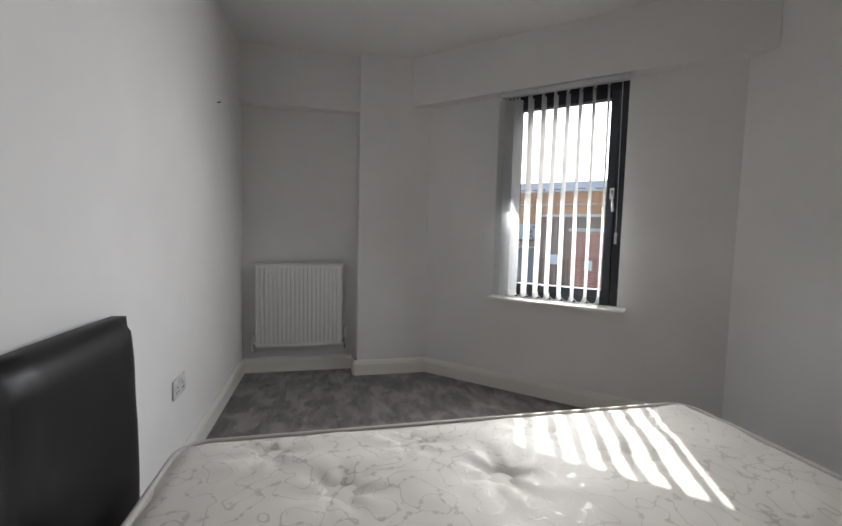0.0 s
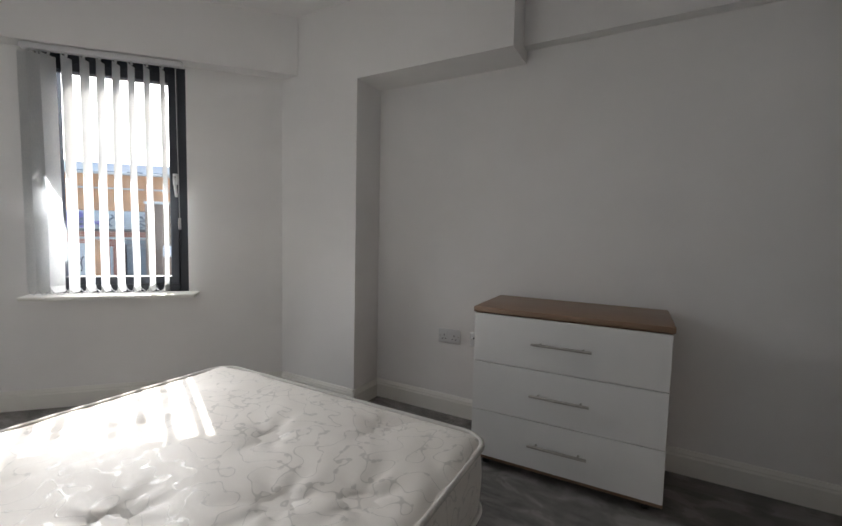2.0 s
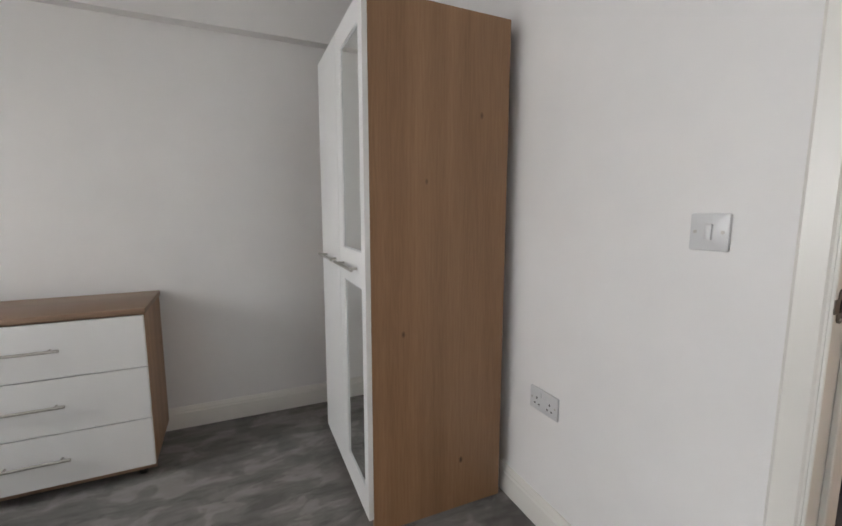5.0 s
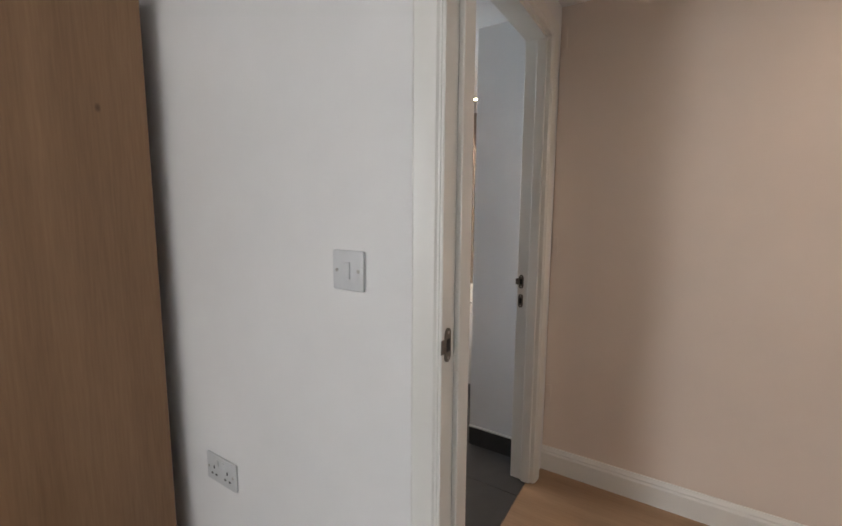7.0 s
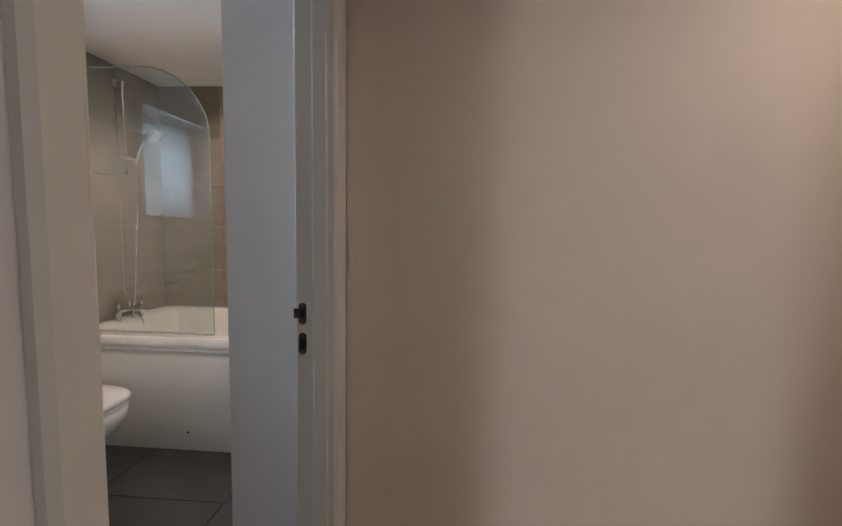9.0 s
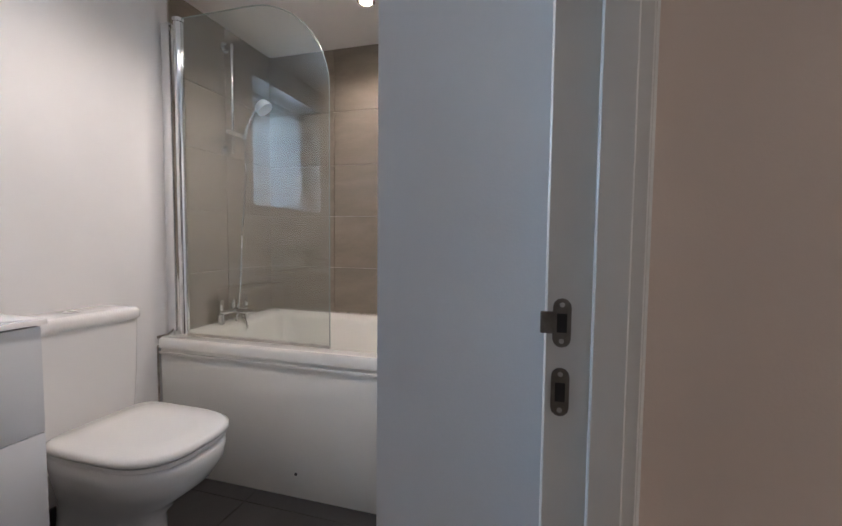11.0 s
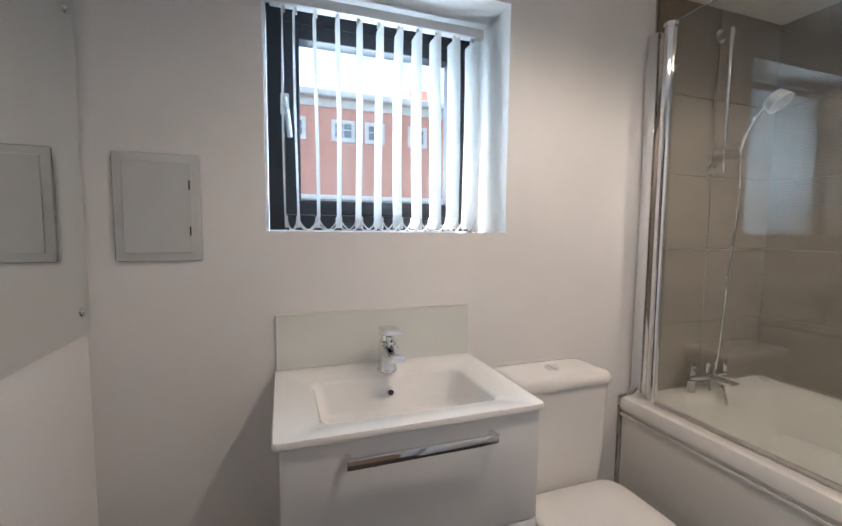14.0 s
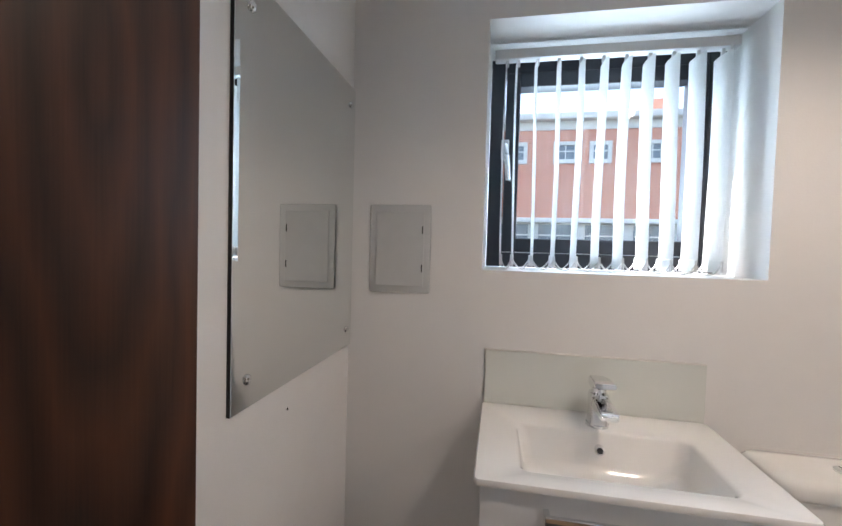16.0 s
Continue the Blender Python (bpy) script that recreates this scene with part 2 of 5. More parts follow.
def damask():
    """Cream woven ticking: satin scrolls and flower heads on a duller ground."""
    m, n, l, b = material("cream_damask_ticking", 0.5)
    v = coords(n, l)
    warp = n.new("ShaderNodeTexNoise")
    warp.inputs["Scale"].default_value, warp.inputs["Detail"].default_value = 9.0, 0
    l.new(v, warp.inputs["Vector"])
    vv = n.new("ShaderNodeVectorMath")
    vv.operation = "MULTIPLY_ADD"
    vv.inputs[1].default_value = (0.03, 0.03, 0.0)
    l.new(warp.outputs["Color"], vv.inputs[0]), l.new(v, vv.inputs[2])
    stems = n.new("ShaderNodeTexNoise")
    stems.inputs["Scale"].default_value, stems.inputs["Detail"].default_value = 17.0, 0
    l.new(vv.outputs[0], stems.inputs["Vector"])
    line = ramp(n, l, stems.outputs["Fac"], [(0.484, (0, 0, 0)), (0.493, (1, 1, 1)), (0.507, (1, 1, 1)), (0.516, (0, 0, 0))])
    leaves = n.new("ShaderNodeTexVoronoi")
    leaves.feature = "SMOOTH_F1"
    leaves.inputs["Scale"].default_value, leaves.inputs["Smoothness"].default_value = 34, 0.2
    l.new(vv.outputs[0], leaves.inputs["Vector"])
    blob = ramp(n, l, leaves.outputs["Distance"], [(0.27, (1, 1, 1)), (0.33, (0, 0, 0))])
    near = ramp(n, l, stems.outputs["Fac"], [(0.40, (0, 0, 0)), (0.46, (1, 1, 1)), (0.54, (1, 1, 1)), (0.60, (0, 0, 0))])
    pat = mixc(n, l, 1.0, mixc(n, l, 1.0, blob, near, "MULTIPLY"), line, "LIGHTEN")
    c = mixc(n, l, pat, (0.74, 0.70, 0.645), (0.53, 0.50, 0.455))
    weave = noise_tex(n, l, coords(n, l, (600, 900, 600)), 1.0, 2)
    c = mixc(n, l, 0.12, c, ramp(n, l, weave, [(0.3, (0.55, 0.53, 0.5)), (0.7, (0.8, 0.78, 0.74))]))
    l.new(c, b.inputs["Base Color"])
    l.new(ramp(n, l, pat, [(0, (0.58, 0.58, 0.58)), (1, (0.34, 0.34, 0.34))]), b.inputs["Roughness"])
    bump(n, l, b, mixc(n, l, 0.3, pat, noise_tex(n, l, v, 22, 3)), 0.16, 0.002)
    b.inputs["Sheen Weight"].default_value = 0.15
    return m


def wall_tile(name, lo, hi, rough):
    """Stone-effect porcelain: soft horizontal clouds, each tile a little different."""
    m, n, l, b = material(name, rough)
    v = coords(n, l, (1, 1.2, 3.5))
    oi = n.new("ShaderNodeObjectInfo")
    add = n.new("ShaderNodeVectorMath")
    add.operation = "ADD"
    cmb = n.new("ShaderNodeCombineXYZ")
    ml = n.new("ShaderNodeMath")
    ml.operation = "MULTIPLY"
    ml.inputs[1].default_value = 37.0
    l.new(oi.outputs["Random"], ml.inputs[0])
    l.new(ml.outputs[0], cmb.inputs[0]), l.new(ml.outputs[0], cmb.inputs[2])
    l.new(v, add.inputs[0]), l.new(cmb.outputs[0], add.inputs[1])
    f = noise_tex(n, l, add.outputs[0], 2.6, 7, 0.62, 0.4)
    c = ramp(n, l, f, [(0.3, lo), (0.7, hi)])
    speck = noise_tex(n, l, v, 160, 2)
    c = mixc(n, l, 0.25, c, ramp(n, l, speck, [(0.35, lo), (0.65, hi)]))
    l.new(c, b.inputs["Base Color"])
    bump(n, l, b, f, 0.04, 0.003)
    return m


def blind_fabric():
    m = bpy.data.materials.new("white_blind_fabric")
    m.use_nodes = True
    n, l = m.node_tree.nodes, m.node_tree.links
    b = n["Principled BSDF"]
    b.inputs["Roughness"].default_value = 0.8
    v = coords(n, l, (300, 300, 60))
    c = ramp(n, l, noise_tex(n, l, v, 1, 2), [(0.3, (0.74, 0.75, 0.75)), (0.7, (0.82, 0.82, 0.81))])
    l.new(c, b.inputs["Base Color"])
    t, mx = n.new("ShaderNodeBsdfTranslucent"), n.new("ShaderNodeMixShader")
    t.inputs[0].default_value = (0.78, 0.8, 0.82, 1)
    mx.inputs[0].default_value = 0.1
    l.new(b.outputs[0], mx.inputs[1]), l.new(t.outputs[0], mx.inputs[2])
    l.new(mx.outputs[0], n["Material Output"].inputs[0])
    return m


def brick(name, lo, hi, mortar, sx=0.225, sz=0.075, rot=(radians(90), 0, 0)):
    m, n, l, b = material(name, 0.85)
    t = n.new("ShaderNodeTexBrick")
    t.inputs["Scale"].default_value = 1
    t.inputs["Brick Width"].default_value, t.inputs["Row Height"].default_value = sx, sz
    t.inputs["Mortar Size"].default_value = 0.011
    t.inputs["Color1"].default_value, t.inputs["Color2"].default_value, t.inputs["Mortar"].default_value = (*lo, 1), (*hi, 1), (*mortar, 1)
    l.new(coords(n, l, rot=rot), t.inputs["Vector"])
    c = mixc(n, l, 0.25, t.outputs["Color"], ramp(n, l, noise_tex(n, l, coords(n, l), 0.8, 5), [(0.3, lo), (0.7, hi)]))
    l.new(c, b.inputs["Base Color"])
    return m


M_CARPET, M_DAMASK, M_BLIND = carpet(), damask(), blind_fabric()
M_TILE = wall_tile("taupe_stone_tile", (0.215, 0.185, 0.15), (0.325, 0.280, 0.225), 0.27)
M_FLOORTILE = wall_tile("charcoal_floor_tile", (0.035, 0.033, 0.032), (0.075, 0.07, 0.066), 0.4)
M_GROUT = plain("pale_grout", (0.52, 0.48, 0.42), 0.9)
M_GROUT_DARK = plain("grey_grout", (0.13, 0.125, 0.12), 0.9)
M_BRICK_RED = brick("red_brick", (0.50, 0.155, 0.085), (0.60, 0.235, 0.14), (0.66, 0.50, 0.42))
M_BRICK_ORANGE = brick("orange_brick", (0.42, 0.15, 0.06), (0.50, 0.20, 0.085), (0.42, 0.24, 0.15))
M_STONE = plain("pale_stone", (0.62, 0.60, 0.56), 0.8, 0, 0.1, 3)
M_HOARDING = plain("brown_hoarding", (0.30, 0.20, 0.14), 0.7, 0, 0.25, 2)
M_PAVE = plain("pale_paving", (0.42, 0.40, 0.37), 0.9, 0, 0.12, 1.5)
M_ASPHALT = plain("asphalt", (0.05, 0.05, 0.052), 0.9, 0, 0.2, 40)
M_SHUTTER = plain("grey_shutter", (0.28, 0.28, 0.28), 0.5, 0.3, 0.1, 10)
M_FAR = plain("pale_render", (0.80, 0.81, 0.82), 0.9, 0, 0.05, 1)
M_DARKGLASS = plain("dark_window_glass", (0.16, 0.18, 0.20), 0.08, 0, 0.3, 2)
M_VIOLET = plain("violet_spray_paint", (0.30, 0.24, 0.50), 0.6, 0, 0.3, 6)
M_GRIME = plain("grimy_sealant", (0.34, 0.31, 0.27), 0.6, 0, 0.6, 45)
M_SIGN = plain("white_sign_face", (0.78, 0.77, 0.78), 0.5)


def lamp_glow():
    m = bpy.data.materials.new("lit_lamp_lens")
    m.use_nodes = True
    b = m.node_tree.nodes["Principled BSDF"]
    b.inputs["Base Color"].default_value = (0.9, 0.8, 0.6, 1)
    b.inputs["Emission Color"].default_value = (1.0, 0.75, 0.45, 1)
    b.inputs["Emission Strength"].default_value = 12
    return m


M_LAMP = lamp_glow()


# ---- mesh helpers ----
def box(bm, a, b, bevel=0.0, seg=2):
    x0, y0, z0 = (min(p, q) for p, q in zip(a, b))
    x1, y1, z1 = (max(p, q) for p, q in zip(a, b))
    v = [bm.verts.new(p) for p in ((x0, y0, z0), (x1, y0, z0), (x1, y1, z0), (x0, y1, z0), (x0, y0, z1), (x1, y0, z1), (x1, y1, z1), (x0, y1, z1))]
    fs = [bm.faces.new([v[i] for i in q]) for q in ((3, 2, 1, 0), (4, 5, 6, 7), (0, 1, 5, 4), (1, 2, 6, 5), (2, 3, 7, 6), (3, 0, 4, 7))]
    if bevel:
        edges = list({e for f in fs for e in f.edges})
        bmesh.ops.bevel(bm, geom=edges, offset=bevel, segments=seg, profile=0.5, affect="EDGES")
    return bm


def tube(bm, p, q, r, n=14, r2=None):
    p, q = Vector(p), Vector(q)
    d = q - p
    m = Matrix.Translation((p + q) / 2) @ d.to_track_quat("Z", "Y").to_matrix().to_4x4()
    bmesh.ops.create_cone(bm, cap_ends=True, segments=n, radius1=r, radius2=r if r2 is None else r2, depth=d.length, matrix=m)
    return bm


def sweep(bm, pts, r, n=10):
    """A round rod through the points."""
    pts = [Vector(p) for p in pts]
    rings = []
    up = Vector((0.13, 0.27, 0.95)).normalized()
    for i, p in enumerate(pts):
        d = (pts[min(i + 1, len(pts) - 1)] - pts[max(i - 1, 0)]).normalized()
        s = d.cross(up).normalized()
        t = s.cross(d)
        rings.append([bm.verts.new(p + r * (math.cos(2 * math.pi * k / n) * s + math.sin(2 * math.pi * k / n) * t)) for k in range(n)])
    for a, b in zip(rings, rings[1:]):
        for k in range(n):
            bm.faces.new((a[k], a[(k + 1) % n], b[(k + 1) % n], b[k]))
    bm.faces.new(rings[0][::-1]), bm.faces.new(rings[-1])
    return bm


def prism(bm, pts, z0, z1, bevel=0.0):
    """A solid over a plan outline, counter-clockwise."""
    lo, hi = [bm.verts.new((x, y, z0)) for x, y in pts], [bm.verts.new((x, y, z1)) for x, y in pts]
    fs = [bm.faces.new(lo[::-1]), bm.faces.new(hi)]
    for i in range(len(pts)):
        j = (i + 1) % len(pts)
        fs.append(bm.faces.new((lo[i], lo[j], hi[j], hi[i])))
    if bevel:
        bmesh.ops.bevel(bm, geom=[e for e in fs[1].edges], offset=bevel, segments=3, profile=0.5, affect="EDGES")
    return bm


def loft(bm, rings, cap=True):
    vs = [[bm.verts.new(p) for p in r] for r in rings]
    n = len(vs[0])
    for a, b in zip(vs, vs[1:]):
        for k in range(n):
            bm.faces.new((a[k], a[(k + 1) % n], b[(k + 1) % n], b[k]))
    if cap:
        bm.faces.new(vs[0][::-1]), bm.faces.new(vs[-1])
    return bm


def rounded(cx, cy, w, d, r, z, n=6):
    """A rounded rectangle as a ring of points."""
    out = []
    for sx, sy, a0 in ((1, 1, 0), (-1, 1, 90), (-1, -1, 180), (1, -1, 270)):
        for k in range(n + 1):
            a = radians(a0 + 90 * k / n)
            out.append((cx + sx * (w / 2 - r) + r * math.cos(a), cy + sy * (d / 2 - r) + r * math.sin(a), z))
    return out


def mesh_of(bm, name, mat, smooth=None):
    bmesh.ops.recalc_face_normals(bm, faces=bm.faces)
    me = bpy.data.meshes.new(name)
    bm.to_mesh(me)
    bm.free()
    me.materials.append(mat)
    if smooth is not None:
        me.polygons.foreach_set("use_smooth", [True] * len(me.polygons))
        me.set_sharp_from_angle(angle=radians(smooth))
    return me


def part(name, bm, mat, parent, label="", smooth=35):
    ob = new(name, mesh_of(bm, name, mat, smooth))
    ob.parent = parent
    return tagged(ob, label) if label else ob


def thing(name, m, label, category, group="", kind=""):
    ob = new(name)
    ob.empty_display_size = 0.1
    ob.matrix_world = m
    return tagged(ob, label, category, group, kind)


def solid(name, bm, mat, label, category, kind="structure", m=None, smooth=None):
    ob = new(name, mesh_of(bm, name, mat, smooth))
    if m is not None:
        ob.matrix_world = m
    return tagged(ob, label, category, "", kind)


B = bmesh.new


# ---- bedroom shell ----
CEIL_BED, CEIL_BATH, CEIL_HALL = 2.49, 2.16, 2.40
SOUTH = -3.12


def wall(name, a, b, z1, label, mat=M_WALL):
    return solid(name, box(B(), (*a, 0), (*b, z1)), mat, label, "wall")


WALLTXT = "plain white emulsion painted wall, faintly scuffed"
solid("floor", prism(B(), [(-5.5, -3.3), (0.05, -3.3), (0.05, 0.1), (-3.4, 0.1), (-3.9, -0.1), (-5.5, -1.7)], -0.15, 0.0), M_CARPET, "grey cut pile carpet with brushed tracks", "carpet")
solid("ceiling", prism(B(), [(-5.6, -3.4), (0.1, -3.4), (0.1, 0.3), (-3.3, 0.3), (-5.6, -1.5)], CEIL_BED, CEIL_BED + 0.15), M_CEIL, "plain white painted bedroom ceiling", "ceiling")
wall("wall_south", (-5.45, SOUTH - 0.2), (0.1, SOUTH), 2.6, WALLTXT)
wall("wall_west", (-5.45, SOUTH), (-5.24, -2.24), 2.6, "white painted wall behind the radiator")
wall("wall_west_2", (-5.45, -2.24), (-5.06, -1.68), 2.6, "white painted boxed column beside the radiator recess")
solid("beam", box(B(), (-5.24, SOUTH, 2.07), (-5.14, -2.24, CEIL_BED)), M_WALL, "shallow white painted bulkhead above the radiator", "beam")
wall("wall_north", (-3.10, 0.0), (0.1, 0.2), 2.6, WALLTXT)
wall("wall_north_2", (-3.69, -0.25), (-3.055, 0.2), 2.6, "white painted column at the edge of the alcove")
solid("beam", box(B(), (-3.055, -0.25, 2.03), (-2.105, 0.0, CEIL_BED)), M_WALL, "deep white boxed beam over the alcove", "beam")
solid("beam", box(B(), (-2.105, -0.07, 2.10), (0.0, 0.0, CEIL_BED)), M_WALL, "shallow white boxed beam over the alcove", "beam")

# oblique window wall with its opening
WU0, WU1, WZ0, WZ1 = 0.655, 1.43, 0.70, 2.115
bm = B()
for a, b in (((-0.25, 0, 0), (WU0, 0.09, 2.6)), ((WU1, 0, 0), (WIN_LEN + 0.25, 0.09, 2.6)), ((WU0, 0, 0), (WU1, 0.09, WZ0)), ((WU0, 0, WZ1), (WU1, 0.09, 2.6))):
    box(bm, a, b)
solid("wall_window", bm, M_WALL, "white painted wall around the tall window", "wall", m=WIN)
solid("beam", prism(B(), [(0.0, 0.0), (-0.10, -0.11), (WIN_LEN + 0.10, -0.11), (WIN_LEN, 0.0)], 2.125, CEIL_BED), M_WALL, "white painted bulkhead above the window", "beam", m=WIN)

# east wall with the bedroom doorway
DN, DS = -2.10, -2.86
bm = B()
box(bm, (0, DN + 0.03, 0), (0.10, 0.0, 2.6))
box(bm, (0, SOUTH, 0), (0.10, DS - 0.03, 2.6))
box(bm, (0, DS - 0.03, 2.03), (0.10, DN + 0.03, 2.6))
solid("wall_east", bm, M_WALL, "white painted wall with the bedroom doorway", "wall")


def skirting(name, a, b, side, label="white gloss moulded skirting board"):
    """A moulded board from a to b on the plan; side: +1 when the room lies to the left of the way from a to b."""
    a, b = Vector((*a, 0)), Vector((*b, 0))
    d = (b - a).normalized()
    nrm = Vector((-d.y, d.x, 0)) * side
    prof = [(0, 0), (0.018, 0), (0.018, 0.086), (0.014, 0.094), (0.014, 0.101), (0.008, 0.112), (0.006, 0.118), (0, 0.118)]
    bm = B()
    loft(bm, [[p + nrm * x + Vector((0, 0, z)) for x, z in prof] for p in (a, b)])
    return solid(name, bm, M_TRIM, label, "skirting", smooth=20)


skirting("baseboard", (-5.24, SOUTH), (0, SOUTH), 1)
skirting("baseboard", (-5.24, -2.24), (-5.24, SOUTH + 0.018), 1)
skirting("baseboard", (-5.06, -2.258), (-5.24, -2.258), 1)
skirting("baseboard", (-5.06, -1.70), (-5.06, -2.258), 1)
skirting("baseboard", WIN_B.to_2d(), WIN_A.to_2d(), 1)
skirting("baseboard", (-3.037, -0.25), (-3.68, -0.25), 1)
skirting("baseboard", (-3.055, 0.0), (-3.055, -0.268), 1)
skirting("baseboard", (0, 0), (-3.055, 0), 1)
skirting("baseboard", (0, DN + 0.09), (0, -0.018), 1)
skirting("baseboard", (0, SOUTH + 0.018), (0, DS - 0.09), 1)


def doorcase(name, m, w, d, label):
    """A lined doorway. Local x runs across the opening, y through the wall from 0 to d."""
    case = thing(name, m, label, "door frame", kind="structure")
    for x0, x1 in ((-0.03, 0.0), (w, w + 0.03)):
        part("jamb", box(B(), (x0, -0.006, 0), (x1, d + 0.006, 2.02), 0.002, 1), M_TRIM, case)
    part("head", box(B(), (-0.03, -0.006, 1.99), (w + 0.03, d + 0.006, 2.02), 0.002, 1), M_TRIM, case)
    return case


def architrave(case, x0, x1, z1, y, out):
    """Moulded boards round one side of a doorway; out: the way the moulding faces along y."""
    prof = [(0, 0), (0.058, 0), (0.058, 0.010), (0.050, 0.017), (0.020, 0.013), (0.008, 0.013), (0.004, 0.009), (0, 0.008)]
    for x, s in ((x0, -1), (x1, 1)):
        bm = B()
        loft(bm, [[(x + s * (0.006 + u), y + out * v, z) for u, v in prof] for z in (0, z1 + 0.06)])
        part("architrave", bm, M_TRIM, case, smooth=20)
    bm = B()
    loft(bm, [[(x, y + out * v, z1 + 0.006 + u) for u, v in prof] for x in (x0 - 0.06, x1 + 0.06)])
    part("architrave", bm, M_TRIM, case, smooth=20)


def strike(case, x, y, z, face, tall=0.062, lip=1):
    """A steel keep let into a jamb: face is the way it looks along x, lip the way its tongue points along y."""
    plate = B()
    loft(plate, [[(x + face * t, y + 0.011 * cy, z + (tall / 2 - 0.011) * s + 0.011 * cz)
                  for s, a0 in ((1, 0), (-1, 180)) for a in (0, 30, 60, 90, 120, 150, 180)
                  for cy, cz in ((math.cos(radians(a + a0)), math.sin(radians(a + a0))),)] for t in (0.0, 0.0022)])
    ob = part("strike_plate", plate, M_DARKSTEEL, case, "worn dark steel strike plate")
    part("strike_hole", box(B(), (x + face * 0.001, y - 0.006, z - 0.012), (x + face * 0.0032, y + 0.006, z + 0.012)), M_BLACK, ob)
    for dz in (-1, 1):
        part("screw", tube(B(), (x + face * 0.001, y, z + dz * (tall / 2 - 0.008)), (x + face * 0.0034, y, z + dz * (tall / 2 - 0.008)), 0.0032, 8), M_STEEL, ob)
    if lip:
        part("lip", box(B(), (x + face * 0.0005, y + lip * 0.009, z - 0.014), (x + face * 0.003, y + lip * 0.026, z + 0.014), 0.001, 1), M_DARKSTEEL, ob)
    return ob


# bedroom doorway: local x runs south to north so that y runs from the hall into the bedroom
case = doorcase("door_1", pose(0.10, DS, 0, 0, 0, 90), DN - DS, 0.10, "white gloss door lining of the bedroom doorway")
W1 = DN - DS
for x0, x1 in ((0.0, 0.012), (W1 - 0.012, W1)):
    part("door_stop", box(B(), (x0, 0.012, 0), (x1, 0.058, 1.99), 0.002, 1), M_TRIM, case)
part("door_stop", box(B(), (0.012, 0.012, 1.978), (W1 - 0.012, 0.058, 1.99)), M_TRIM, case)
architrave(case, 0, W1, 1.99, 0.10, 1)
architrave(case, 0, W1, 1.99, 0.0, -1)
strike(case, W1, 0.084, 1.012, -1, 0.066, 1)

# ---- hall ----
# floor is unseen; its oak tone is chosen to bounce warm light
solid("floor_hall", box(B(), (0.05, -4.6, -0.15), (1.4, -1.925, 0.0)), M_OAKFLOOR, "unseen hall floor, oak chosen for warm bounce light", "floor")
solid("ceiling_hall", box(B(), (0.0, -4.7, CEIL_HALL), (1.5, -1.9, CEIL_HALL + 0.15)), M_CEIL, "plain white painted hall ceiling", "ceiling")
EX = 1.295
wall("wall_hall_east", (EX, -4.7), (EX + 0.12, -1.955), 2.5, "warm cream hall wall, faintly scuffed", M_CREAM)
wall("wall_hall_south", (0.1, -4.7), (EX, -4.55), 2.5, WALLTXT)
wall("wall_hall_west", (0.0, -4.7), (0.1, SOUTH - 0.2), 2.5, WALLTXT)
skirting("baseboard", (EX, -4.55), (EX, -1.955), 1, "white skirting board of the hall")
for z in (2.03, 1.11, 0.39):
    bm = box(B(), (EX - 0.004, -1.985, z - 0.045), (EX, -1.962, z + 0.045), 0.003, 2)
    solid("paint_patch", bm, M_CREAM, "overpainted hinge patch on the hall wall", "paint patch", "")

# ---- bathroom shell ----
BN, BW, BE, BS = -0.215, 0.262, 2.795, -1.93
DOOR_L, DOOR_R, BY0, BY1 = 0.375, 1.137, -1.955, -1.855
solid("ceiling_bath", box(B(), (0.1, -2.1, CEIL_BATH), (3.0, 0.0, CEIL_BATH + 0.3)), M_CEIL, "plain white bathroom ceiling", "ceiling")
wall("wall_bath_west", (0.10, BY1), (BW, BN), 2.5, "white painted bathroom wall with the mirror")
bm = B()
for a, b in (((0.1, BY0, 0), (DOOR_L - 0.03, BY1, 2.5)), ((DOOR_R + 0.03, BY0, 0), (EX, BY1, 2.5)), ((DOOR_L - 0.03, BY0, 2.02), (DOOR_R + 0.03, BY1, 2.5))):
    box(bm, a, b)
solid("wall_bath_south", bm, M_WALL, "white wall around the bathroom doorway", "wall")
wall("wall_bath_nib", (EX - 0.005, BY0), (2.0, -1.558), 2.5, "white painted boxed corner by the bathroom door")
wall("wall_bath_south_2", (2.0, BS - 0.15), (BE, BS), 2.5, "wall at the foot of the bath")
wall("wall_bath_east", (BE + 0.012, BS - 0.15), (BE + 0.15, 0.2), 2.5, "wall behind the bath tiles")
BX0, BX1, BZ0, BZ1 = 0.688, 1.457, 1.254, 2.008
bm = B()
for a, b in (((0.1, BN, 0), (BX0, 0.2, 2.5)), ((BX1, BN, 0), (BE + 0.15, 0.2, 2.5)), ((BX0, BN, 0), (BX1, 0.2, BZ0)), ((BX0, BN, BZ1), (BX1, 0.2, 2.5))):
    box(bm, a, b)
solid("wall_bath_north", bm, M_WALL, "white bathroom wall with a deep window reveal", "wall")
case2 = doorcase("door_2", pose(DOOR_L, BY0, 0), DOOR_R - DOOR_L, BY1 - BY0, "white gloss door lining of the bathroom doorway")
W2 = DOOR_R - DOOR_L
for x0, x1 in ((0.0, 0.012), (W2 - 0.012, W2)):
    part("door_stop", box(B(), (x0, 0.012, 0), (x1, 0.052, 1.99), 0.002, 1), M_TRIM, case2)
